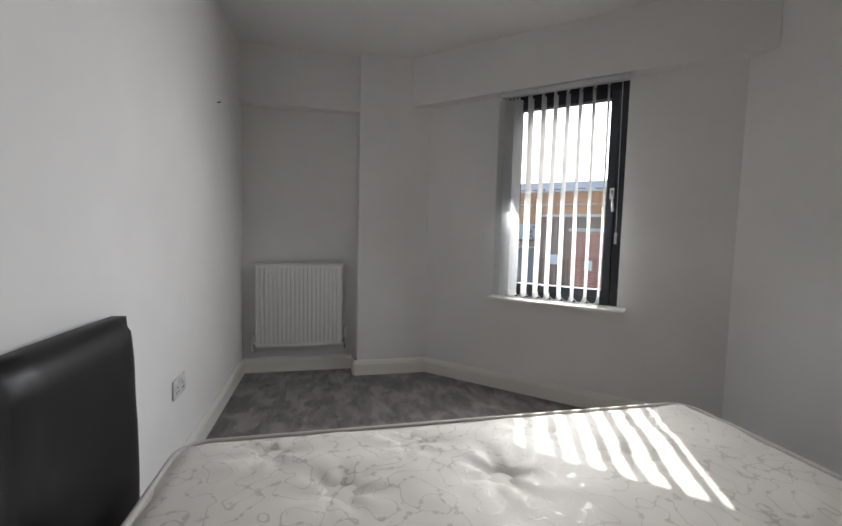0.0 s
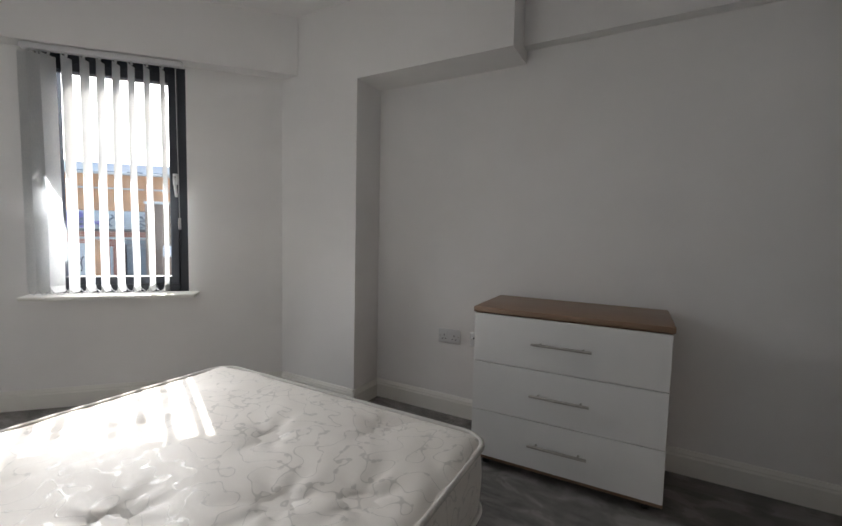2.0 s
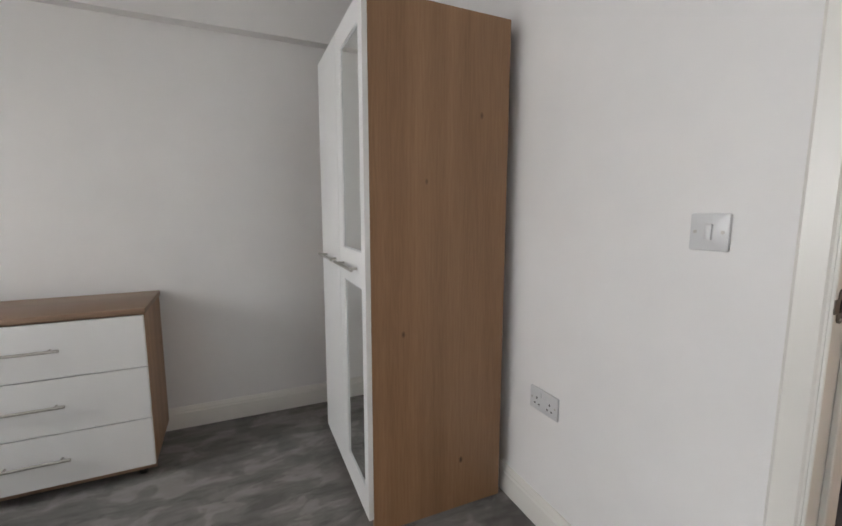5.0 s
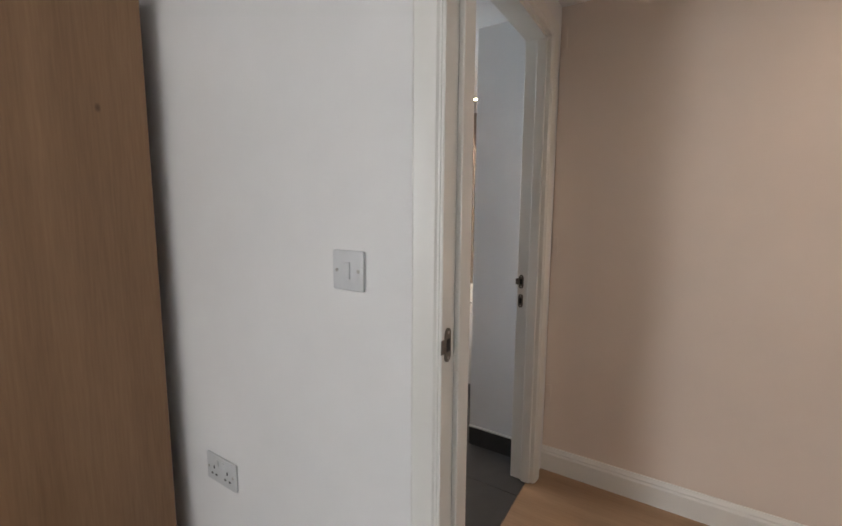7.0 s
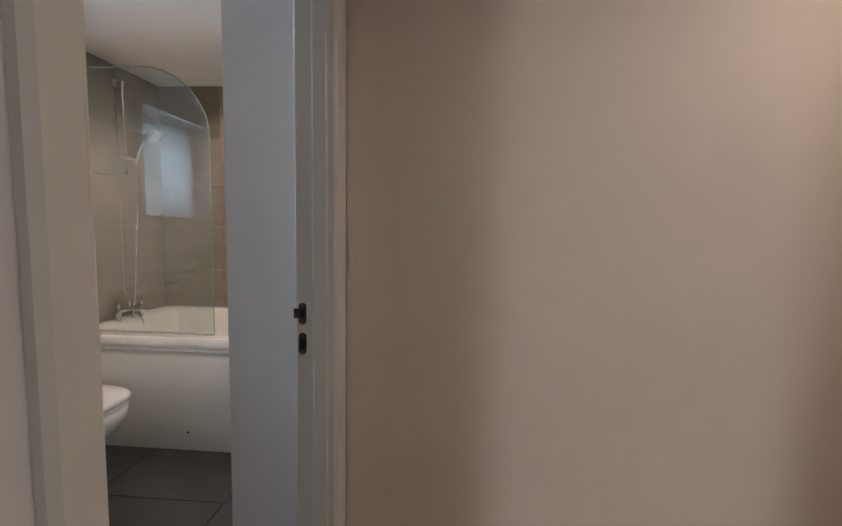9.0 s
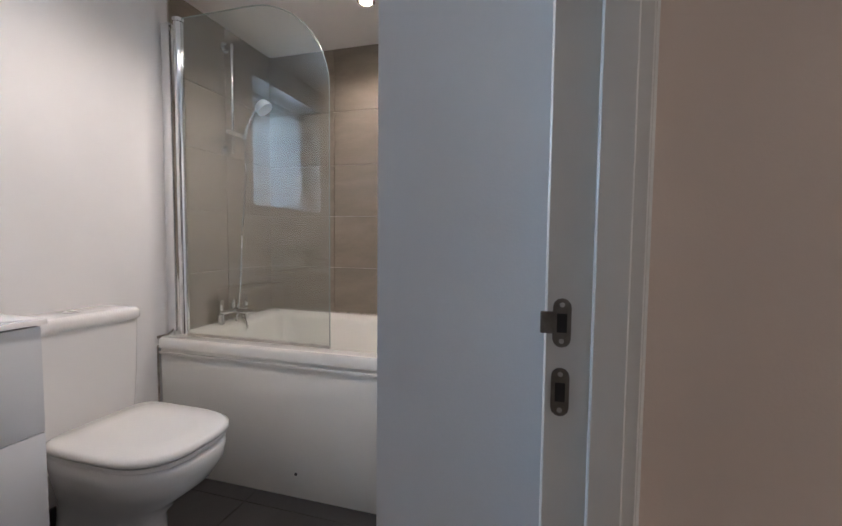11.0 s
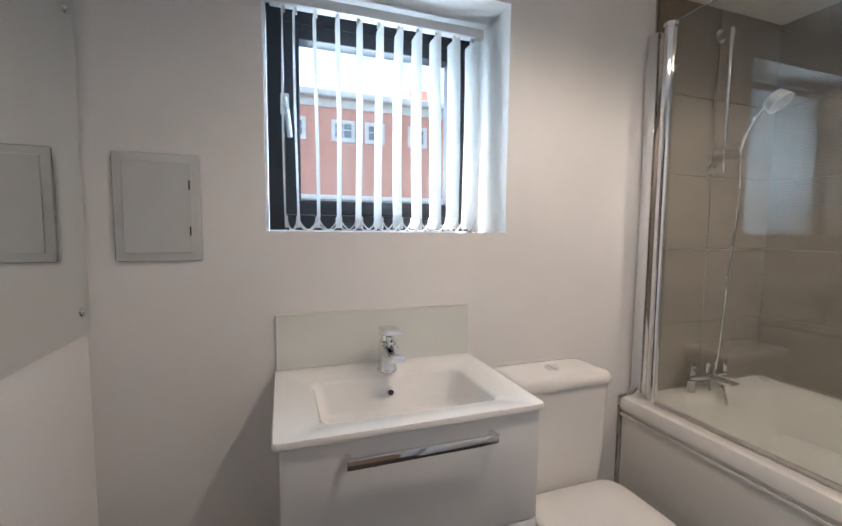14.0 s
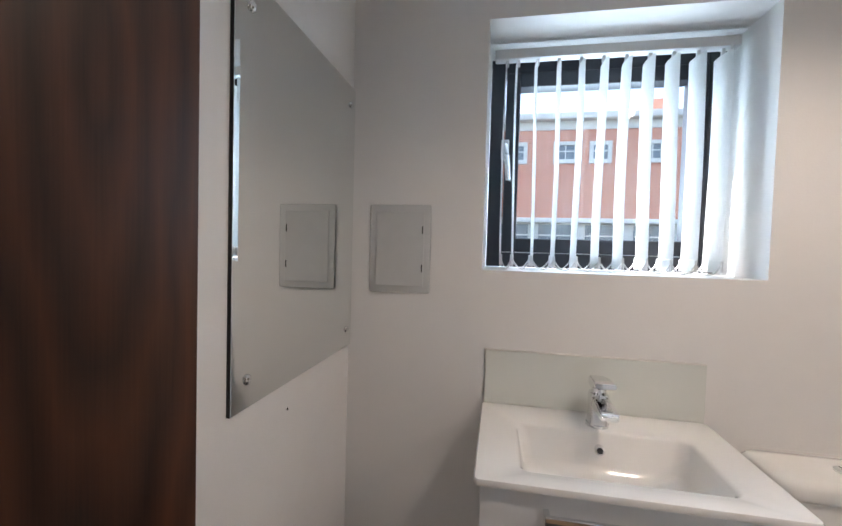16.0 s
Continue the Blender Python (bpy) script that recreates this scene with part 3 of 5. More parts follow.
part("door_stop", box(B(), (0.012, 0.012, 1.978), (W2 - 0.012, 0.052, 1.99)), M_TRIM, case2)
architrave(case2, 0, W2, 1.99, 0.0, -1)
strike(case2, W2, 0.086, 0.955, -1, 0.062, 1)
strike(case2, W2, 0.086, 0.867, -1, 0.062, 0)


# ---- windows ----
def window_unit(name, m, w, h, border, handle_x, handle_z, label):
    """A dark casement: outer frame, sash, pane, handle. Local x along the wall, y outwards, origin at the lower corner."""
    win = thing(name, m, label, "window", kind="structure")
    f, s = border * 0.52, border * 0.5

    def ring(x0, z0, x1, z1, t, y0, y1, pname):
        bm = B()
        box(bm, (x0, y0, z0), (x0 + t, y1, z1), 0.003, 1)
        box(bm, (x1 - t, y0, z0), (x1, y1, z1), 0.003, 1)
        box(bm, (x0 + t, y0, z0), (x1 - t, y1, z0 + t), 0.003, 1)
        box(bm, (x0 + t, y0, z1 - t), (x1 - t, y1, z1), 0.003, 1)
        return part(pname, bm, M_FRAME, win)

    ring(0, 0, w, h, f, 0.0, 0.07, "window_frame")
    sash = ring(f + 0.002, f + 0.002, w - f - 0.002, h - f - 0.002, s, -0.012, 0.055, "sash")
    e = f + s - 0.004
    pane = part("pane", box(B(), (e, 0.02, e), (w - e, 0.026, h - e)), M_GLASS, win)
    pane.visible_shadow = False
    hd = part("handle_plate", box(B(), (handle_x - 0.014, -0.024, handle_z - 0.035), (handle_x + 0.014, -0.012, handle_z + 0.035), 0.004), M_PLASTIC, sash)
    bm = B()
    sweep(bm, [(handle_x, -0.024, handle_z + 0.012), (handle_x, -0.05, handle_z + 0.008), (handle_x + 0.006, -0.056, handle_z - 0.03), (handle_x + 0.014, -0.056, handle_z - 0.115)], 0.0085)
    part("handle", bm, M_PLASTIC, sash, "white window handle")
    return win


window_unit("window_1", WIN @ pose(WU0, 0.012, WZ0), WU1 - WU0, WZ1 - WZ0, 0.095, (WU1 - WU0) - 0.065, 0.72, "anthracite casement window with white handle")
window_unit("window_2", pose(BX0 + 0.004, 0.045, BZ0 + 0.004), BX1 - BX0 - 0.008, BZ1 - BZ0 - 0.008, 0.1, 0.055, 0.42, "anthracite bathroom casement window with white handle")
bm = box(B(), (-0.06, -0.135, 0), (0.835, 0.012, 0.022), 0.006, 2)
solid("window_sill", bm, M_TRIM, "white gloss window board", "window sill", m=WIN @ pose(WU0, 0, WZ0 - 0.022), smooth=35)


def vertical_blind(name, m, w, drop, turns, label):
    """A white vertical blind: headrail, vanes with bottom weights, linking chain, wand. Local x along the rail, z down from 0."""
    bl = thing(name, m, label, "blind")
    part("headrail", box(B(), (0, -0.02, -0.032), (w, 0.02, 0), 0.004), M_PLASTIC, bl)
    n = len(turns)
    feet = []
    for i, (x, a) in enumerate(turns):
        c, s = math.cos(radians(a)), math.sin(radians(a))
        hw = 0.0445
        z0, z1 = -0.05, -drop
        bm = B()
        rows = 7
        cols = (-1, -0.5, 0, 0.5, 1)
        grid = []
        for r in range(rows + 1):
            zz = z0 + (z1 - z0) * r / rows
            bow = 0.004 * math.sin(3.1 * r / rows + i)
            grid.append([bm.verts.new((x + c * hw * k - s * (0.005 * (1 - k * k) + bow), s * hw * k + c * (0.005 * (1 - k * k) + bow), zz)) for k in cols])
        for g, h in zip(grid, grid[1:]):
            for k in range(4):
                bm.faces.new((g[k], g[k + 1], h[k + 1], h[k]))
        bmesh.ops.solidify(bm, geom=list(bm.faces), thickness=0.0008)
        vane = part("vane", bm, M_BLIND, bl, smooth=60)
        part("hanger", box(B(), (x - 0.006, -0.004, -0.052), (x + 0.006, 0.004, -0.03), 0.001, 1), M_PLASTIC, vane)
        bm = box(B(), (-hw + 0.002, -0.004, -drop - 0.002), (hw - 0.002, 0.004, -drop + 0.036), 0.0015, 1)
        bmesh.ops.transform(bm, matrix=pose(x, 0, 0, 0, 0, a), verts=bm.verts)
        part("bottom_weight", bm, M_BLIND, vane)
        feet.append((x + c * hw * 0.9, s * hw * 0.9, x - c * hw * 0.9, -s * hw * 0.9))
    for side in (0, 2):
        bm = B()
        for p, q in zip(feet, feet[1:]):
            pts = []
            for k in range(7):
                t = k / 6
                pts.append((p[side] + (q[side] - p[side]) * t, p[side + 1] + (q[side + 1] - p[side + 1]) * t, -drop + 0.022 - 0.032 * 4 * t * (1 - t)))
            sweep(bm, pts, 0.0026, 5)
        part("link_chain", bm, M_PLASTIC, bl)
    return bl


turns1 = [(0.03, 12), (0.075, 35), (0.126, 66), (0.209, 80), (0.292, 83), (0.369, 84), (0.449, 84), (0.529, 85), (0.609, 86), (0.689, 88)]
b1 = vertical_blind("vertical_blind", WIN @ pose(WU0 - 0.02, -0.075, 2.122), 0.80, 1.405, turns1, "white fabric vertical blind, vanes half open over the bedroom window")
bm = B()
tube(bm, (0.765, -0.03, -0.03), (0.775, -0.035, -0.95), 0.0022, 6)
part("cord", bm, M_PLASTIC, b1)
part("cord_weight", tube(B(), (0.775, -0.035, -1.02), (0.775, -0.035, -0.95), 0.008, 10), M_PLASTIC, b1)
turns2 = [(0.04, 90), (0.076, 91)] + [(0.138 + 0.0685 * k, 91 + 1.0 * k) for k in range(9)]
b2 = vertical_blind("vertical_blind", pose(0.705, -0.06, 1.982), 0.727, 0.715, turns2, "white fabric vertical blind, vanes open across the bathroom window")
bm = B()
tube(bm, (0.70, -0.02, -0.03), (0.70, -0.02, -0.48), 0.004, 6)
part("cord", bm, M_PLASTIC, b2)


# ---- bed ----
def mattress():
    x0, x1, y0, y1, z0, z1 = -3.238, -1.905, -2.91, -1.008, 0.225, 0.467
    w, d, h = x1 - x0, y1 - y0, z1 - z0
    mt = thing("mattress", pose((x0 + x1) / 2, (y0 + y1) / 2, z0), "bare cream damask mattress with tufts, no bedding", "mattress")
    tufts = []
    for tx, ty in ((-3.12, -1.32), (-2.90, -1.11), (-2.50, -1.37), (-2.235, -1.14), (-2.08, -1.47)):
        for k in range(4):
            gx, gy = tx - (x0 + x1) / 2 + random.uniform(-0.012, 0.012), ty - 0.44 * k - (y0 + y1) / 2
            if abs(gy) < d / 2 - 0.12:
                tufts.append((gx, gy))
    nx, ny = 72, 100
    r = 0.09
    bm = B()
    grid = []
    for j in range(ny + 1):
        row = []
        for i in range(nx + 1):
            x, y = -w / 2 + w * i / nx, -d / 2 + d * j / ny
            # rounded plan corners
            cx, cy = max(abs(x) - (w / 2 - r), 0), max(abs(y) - (d / 2 - r), 0)
            k = math.hypot(cx, cy)
            if k > r:
                sc = r / k
                x = math.copysign(w / 2 - r + cx * sc, x) if cx else x
                y = math.copysign(d / 2 - r + cy * sc, y) if cy else y
            edge = min(w / 2 - abs(x), d / 2 - abs(y))
            z = h - 0.02 * max(0, 1 - edge / 0.06) ** 2
            for tx, ty in tufts:
                q = math.hypot(x - tx, y - ty)
                if q < 0.22:
                    z -= 0.022 * math.exp(-(q / 0.032) ** 2) + 0.013 * math.exp(-(q / 0.10) ** 2) * (1 + 0.7 * math.sin(7 * math.atan2(y - ty, x - tx) + 3 * tx))
            z -= 0.007 * max(0, 1 - edge / 0.2) * (0.5 + 0.5 * math.sin(26 * (x + y) + 4 * noise.noise((x * 3, y * 3, 5)))) ** 2
            z += 0.007 * noise.noise((x * 4, y * 4, 0.3)) + 0.004 * noise.noise((x * 13, y * 13, 2.3))
            row.append(bm.verts.new((x, y, z)))
        grid.append(row)
    for g, k in zip(grid, grid[1:]):
        for i in range(nx):
            bm.faces.new((g[i], g[i + 1], k[i + 1], k[i]))
    part("top_panel", bm, M_DAMASK, mt, smooth=80)
    rings = []
    for k in range(9):
        t = k / 8
        bul = 0.012 * math.sin(math.pi * t)
        rings.append([(x * (1 + bul), y * (1 + bul * 0.7), z) for x, y, z in rounded(0, 0, w - 0.004, d - 0.004, r, 0.012 + (h - 0.03) * t, 8)])
    bm = B()
    loft(bm, rings)
    part("border", bm, M_DAMASK, mt, smooth=60)
    for z in (h - 0.017, 0.012):
        ring = rounded(0, 0, w + 0.008, d + 0.008, r, z, 8)
        bm = B()
        sweep(bm, ring + ring[:1], 0.0085, 8)
        part("piping", bm, M_PIPING, mt, "grey piped edge", 80)
    for tx, ty in tufts:
        bm = B()
        bmesh.ops.create_uvsphere(bm, u_segments=10, v_segments=6, radius=0.007, matrix=pose(tx, ty, h - 0.034) @ Matrix.Diagonal((1, 1, 0.4, 1)))
        part("tuft", bm, M_PIPING, mt, smooth=80)
    return mt


mattress()
dv = thing("divan_base", pose(-2.571, -1.96, 0), "dark fabric divan base under the mattress", "bed base")
part("base_body", box(B(), (-0.65, -0.94, 0.05), (0.65, 0.93, 0.225), 0.015), M_DIVAN, dv)
for x in (-0.6, 0.6):
    for y in (-0.88, 0.86):
        part("castor", tube(B(), (x, y, 0), (x, y, 0.05), 0.025), M_BLACK, dv)


def headboard():
    hb = thing("headboard", pose(-2.6, SOUTH + 0.045, 0), "black padded leatherette headboard against the wall", "headboard")
    w, z0, z1 = 1.34, 0.22, 0.872
    nx, nz = 40, 16
    bm = B()

    def top(x):
        return z1 - 0.008 * (x / (w / 2)) ** 2

    def pt(i, k, front):
        x = -w / 2 + w * i / nx
        z = z0 + (top(x) - z0) * k / nz
        e = min(w / 2 - abs(x), z - z0, top(x) - z)
        pad = 0.028 * min(1, max(0, e) / 0.05) ** 0.5
        for sx in (-0.16, 0.16):
            pad -= 0.022 * math.exp(-((x - sx) / 0.012) ** 2)
        x -= math.copysign(0.035, x) * (k / nz) ** 3 * min(1, abs(x) / 0.5)
        return (x, 0.02 + pad + 0.004 * noise.noise((x * 6, z * 6, 0)), z) if front else (x, -0.02, z)

    f = [[bm.verts.new(pt(i, k, True)) for i in range(nx + 1)] for k in range(nz + 1)]
    g = [[bm.verts.new(pt(i, k, False)) for i in range(nx + 1)] for k in range(nz + 1)]
    for grid in (f, g):
        for a, b in zip(grid, grid[1:]):
            for i in range(nx):
                bm.faces.new((a[i], a[i + 1], b[i + 1], b[i]))
    rim = [(0, i) for i in range(nx + 1)] + [(k, nx) for k in range(1, nz + 1)] + [(nz, i) for i in range(nx - 1, -1, -1)] + [(k, 0) for k in range(nz - 1, 0, -1)]
    for (k0, i0), (k1, i1) in zip(rim, rim[1:] + rim[:1]):
        bm.faces.new((f[k0][i0], f[k1][i1], g[k1][i1], g[k0][i0]))
    part("padded_panel", bm, M_LEATHER, hb, smooth=70)
    for x in (-0.6, 0.6):
        part("strut", box(B(), (x - 0.03, -0.015, 0), (x + 0.03, 0.01, 0.4), 0.003), M_DIVAN, hb)


headboard()


# ---- bar handle, sockets, radiator ----
def bar_handle(parent, m, length, r=0.006, stand=0.028):
    bm = B()
    tube(bm, (-length / 2, -stand, 0), (length / 2, -stand, 0), r, 14)
    for x in (-length * 0.36, length * 0.36):
        tube(bm, (x, -stand, 0), (x, 0, 0), r * 0.8, 10)
    bmesh.ops.transform(bm, matrix=m, verts=bm.verts)
    return part("handle", bm, M_STEEL, parent, "brushed steel bar handle")


def plate(name, m, w, label, category, sockets=0, switch=False, round_hole=False):
    """A moulded wall plate. Local x to the right, z up, y into the wall."""
    ob = thing(name, m, label, category)
    part("faceplate", box(B(), (-w / 2, -0.009, -0.043), (w / 2, 0, 0.043), 0.004), M_PLASTIC, ob)
    for s in range(sockets):
        cx = (s - (sockets - 1) / 2) * 0.066
        for dx, dz, ww, hh in ((0, 0.004, 0.005, 0.009), (-0.011, -0.018, 0.008, 0.005), (0.011, -0.018, 0.008, 0.005)):
            part("pin_hole", box(B(), (cx + dx - ww / 2, -0.0098, dz - hh / 2), (cx + dx + ww / 2, -0.008, dz + hh / 2)), M_BLACK, ob)
        rx = cx + (0.018 if s == 0 else -0.018) if sockets > 1 else cx
        part("rocker", box(B(), (rx - 0.006, -0.012, 0.012), (rx + 0.006, -0.008, 0.032), 0.001, 1), M_PLASTIC, ob)
    if switch:
        part("rocker", box(B(), (-0.008, -0.0135, -0.018), (0.008, -0.008, 0.018), 0.0015), M_PLASTIC, ob)
    for dx in (-0.03, 0.03) if w < 0.1 else (-0.06, 0.06):
        part("screw", tube(B(), (dx, -0.0098, 0), (dx, -0.008, 0), 0.0042, 10), M_STEEL, ob)
    if round_hole:
        for dx, dz in ((-0.017, 0.01), (0.017, 0.01), (0.0, -0.014)):
            part("port", tube(B(), (dx, -0.012, dz), (dx, -0.008, dz), 0.0065, 12), M_BLACK, ob)
    return ob


plate("double_socket", pose(-2.515, 0, 0.487), 0.146, "white plastic double socket on the alcove wall", "socket", 2)
plate("aerial_socket", pose(-2.335, 0, 0.487), 0.086, "white plastic aerial socket beside the chest", "socket", 0, False, True)
plate("double_socket", pose(0, -1.356, 0.492, 0, 0, -90), 0.146, "white plastic double socket near the wardrobe", "socket", 2)
plate("light_switch", pose(0, -1.873, 1.138, 0, 0, -90), 0.086, "white plastic single light switch", "switch", 0, True)
plate("double_socket", pose(-3.84, SOUTH, 0.425, 0, 0, 180), 0.146, "white plastic double socket beside the bed", "socket", 2)
solid("nail", tube(B(), (-4.55, SOUTH, 1.88), (-4.55, SOUTH + 0.02, 1.885), 0.004, 8), M_DARKSTEEL, "small dark nail in the bare wall", "nail", "")


def radiator():
    rd = thing("radiator", pose(-5.155, -2.683, 0.224, 0, 0, 90), "white pressed steel panel radiator under the bulkhead", "radiator")
    w, h = 0.65, 0.648
    bm = B()
    n = 19
    prof = []
    for k in range(n):
        x0 = -w / 2 + 0.02 + (w - 0.04) * k / n
        p = (w - 0.04) / n
        prof += [(x0, 0.0), (x0 + p * 0.25, 0.0), (x0 + p * 0.4, -0.009), (x0 + p * 0.85, -0.009)]
    prof = [(-w / 2, 0.0)] + prof + [(w / 2, 0.0)]
    rows = [(0.0, 0.0), (0.03, 0.0), (0.05, 1.0), (h - 0.05, 1.0), (h - 0.03, 0.0), (h, 0.0)]
    vs = [[bm.verts.new((x, y * k, z)) for x, y in prof] for z, k in rows]
    for a, b in zip(vs, vs[1:]):
        for i in range(len(prof) - 1):
            bm.faces.new((a[i], a[i + 1], b[i + 1], b[i]))
    part("front_panel", bm, M_WHITE, rd, smooth=25)
    part("back_panel", box(B(), (-w / 2, 0.002, 0), (w / 2, 0.012, h)), M_WHITE, rd)
    for x in (-w / 2, w / 2):
        part("side_panel", box(B(), (x - 0.004, -0.008, -0.002), (x + 0.004, 0.055, h + 0.004), 0.002, 1), M_WHITE, rd)
    bm = B()
    for k in range(26):
        x = -w / 2 + 0.012 + (w - 0.024) * k / 25.0
        box(bm, (x - 0.004, 0.0, h), (x + 0.004, 0.052, h + 0.004))
    for y in (-0.006, 0.048):
        box(bm, (-w / 2, y, h), (w / 2, y + 0.008, h + 0.0045))
    part("top_grille", bm, M_WHITE, rd)
    for s, x in ((-1, -w / 2 - 0.03), (1, w / 2 + 0.03)):
        bm = B()
        tube(bm, (x, 0.02, 0.03), (s * w / 2, 0.02, 0.03), 0.009, 12)
        tube(bm, (x, 0.02, -0.03), (x, 0.02, 0.055), 0.012, 12)
        valve = part("valve", bm, M_CHROME, rd, "chrome radiator valve")
        part("pipe", sweep(B(), [(x, 0.02, -0.03), (x, 0.021, -0.055), (x, 0.035, -0.068), (x, 0.084, -0.07)], 0.0075, 10), M_TRIM, rd)
        part("valve_cap", tube(B(), (x, 0.02, 0.055), (x, 0.02, 0.14 if s > 0 else 0.085), 0.018 if s > 0 else 0.012, 14), M_PLASTIC, valve)


radiator()


# ---- chest of drawers ----
def chest():
    x0, x1, y0 = -2.178, -1.378, -0.438
    w, d, h = x1 - x0, 0.41, 0.775
    ch = thing("chest_of_drawers", pose((x0 + x1) / 2, y0, 0, 0, 0, 1.2), "three drawer white chest with oak top", "chest of drawers")
    for s in (-1, 1):
        x = s * w / 2
        part("side_panel", box(B(), (x, 0.004, 0.065), (x - s * 0.018, d, h - 0.025), 0.001, 1), M_OAK, ch)
    part("top", box(B(), (-w / 2 - 0.006, -0.012, h - 0.025), (w / 2 + 0.006, d + 0.004, h), 0.003), M_OAK_X, ch, "oak laminate top")
    part("base_panel", box(B(), (-w / 2 + 0.018, 0.006, 0.045), (w / 2 - 0.018, d - 0.004, 0.075)), M_OAK_X, ch)
    part("plinth_rail", box(B(), (-w / 2, 0.0, 0.045), (w / 2, 0.018, 0.064), 0.001, 1), M_OAK_X, ch)
    part("back_panel", box(B(), (-w / 2 + 0.018, d - 0.006, 0.075), (w / 2 - 0.018, d, h - 0.025)), M_OAK, ch)
    zs = [0.066, 0.287, 0.519, 0.747]
    for a, b in zip(zs, zs[1:]):
        dr = part("drawer_front", box(B(), (-w / 2 + 0.002, -0.016, a + 0.0015), (w / 2 - 0.002, 0.003, b - 0.0025), 0.0015, 1), M_WHITE, ch, "white drawer front")
        bar_handle(dr, pose(-0.005, -0.016, (a + b) / 2 + 0.005), 0.245)
    for x in (-w / 2 + 0.06, w / 2 - 0.06):
        for y in (0.05, d - 0.06):
            part("castor", tube(B(), (x - 0.012, y, 0.024), (x + 0.012, y, 0.024), 0.024, 16), M_BLACK, ch)
            part("castor_stem", tube(B(), (x, y, 0.02), (x, y, 0.05), 0.008, 8), M_BLACK, ch)


chest()


# ---- wardrobe ----
def wardrobe():
    y0, y1, d, h = -1.148, -0.392, 0.545, 1.876
    w = y1 - y0
    # local x runs from south to north, local y towards the wall
    wd = thing("wardrobe", pose(-0.045 - d, y1, 0, 0, 0, -90), "two door wardrobe, oak sides, white mirrored doors", "wardrobe")
    for a in (0.0, w - 0.018):
        part("side_panel", box(B(), (a, 0.0, 0.0), (a + 0.018, d, h), 0.001, 1), M_OAK, wd, "oak laminate side panel")
    part("top_panel", box(B(), (0.018, 0.0, h - 0.018), (w - 0.018, d, h)), M_OAK, wd)
    part("bottom_panel", box(B(), (0.018, 0.0, 0.055), (w - 0.018, d, 0.075)), M_OAK, wd)
    part("plinth", box(B(), (0.018, 0.02, 0.0), (w - 0.018, 0.036, 0.055)), M_OAK, wd)
    part("back_panel", box(B(), (0.018, d - 0.006, 0.06), (w - 0.018, d - 0.001, h - 0.018)), M_OAK, wd)
    half = w / 2
    for k in (0, 1):
        a, b = k * half + 0.0015, (k + 1) * half - 0.0015
        z0, z1 = 0.06, h - 0.003
        mx0, mx1 = (b - 0.30, b - 0.045) if k else (a + 0.045, a + 0.30)
        panels = [(0.16, 0.915), (1.04, 1.79)]
        bm = B()
        box(bm, (a, -0.019, z0), (mx0, -0.001, z1))
        box(bm, (mx1, -0.019, z0), (b, -0.001, z1))
        cuts = [z0, panels[0][0], panels[0][1], panels[1][0], panels[1][1], z1]
        for c0, c1 in zip(cuts[::2], cuts[1::2]):
            box(bm, (mx0, -0.019, c0), (mx1, -0.001, c1))
        bmesh.ops.remove_doubles(bm, verts=bm.verts, dist=0.0001)
        door = part("door", bm, M_WHITE, wd, "white wardrobe door")
        for i, (p0, p1) in enumerate(panels if k else ()):
            part("mirror_panel", box(B(), (mx0, -0.013, p0), (mx1, -0.009, p1)), M_MIRROR, door, "plain mirror panel")
            bm = B()
            for q0, q1 in (((mx0, p0), (mx0 + 0.006, p1)), ((mx1 - 0.006, p0), (mx1, p1)), ((mx0, p0), (mx1, p0 + 0.006)), ((mx0, p1 - 0.006), (mx1, p1))):
                box(bm, (q0[0], -0.0145, q0[1]), (q1[0], -0.012, q1[1]))
            part("mirror_bead", bm, M_PANEL, door)
        if not k:
            for p0, p1 in panels:
                part("door_infill", box(B(), (mx0, -0.019, p0), (mx1, -0.001, p1)), M_WHITE, door)
        hx = (a + 0.17) if k else (b - 0.17)
        bar_handle(door, pose(hx, -0.019, 0.978), 0.27, 0.006, 0.03)


wardrobe()


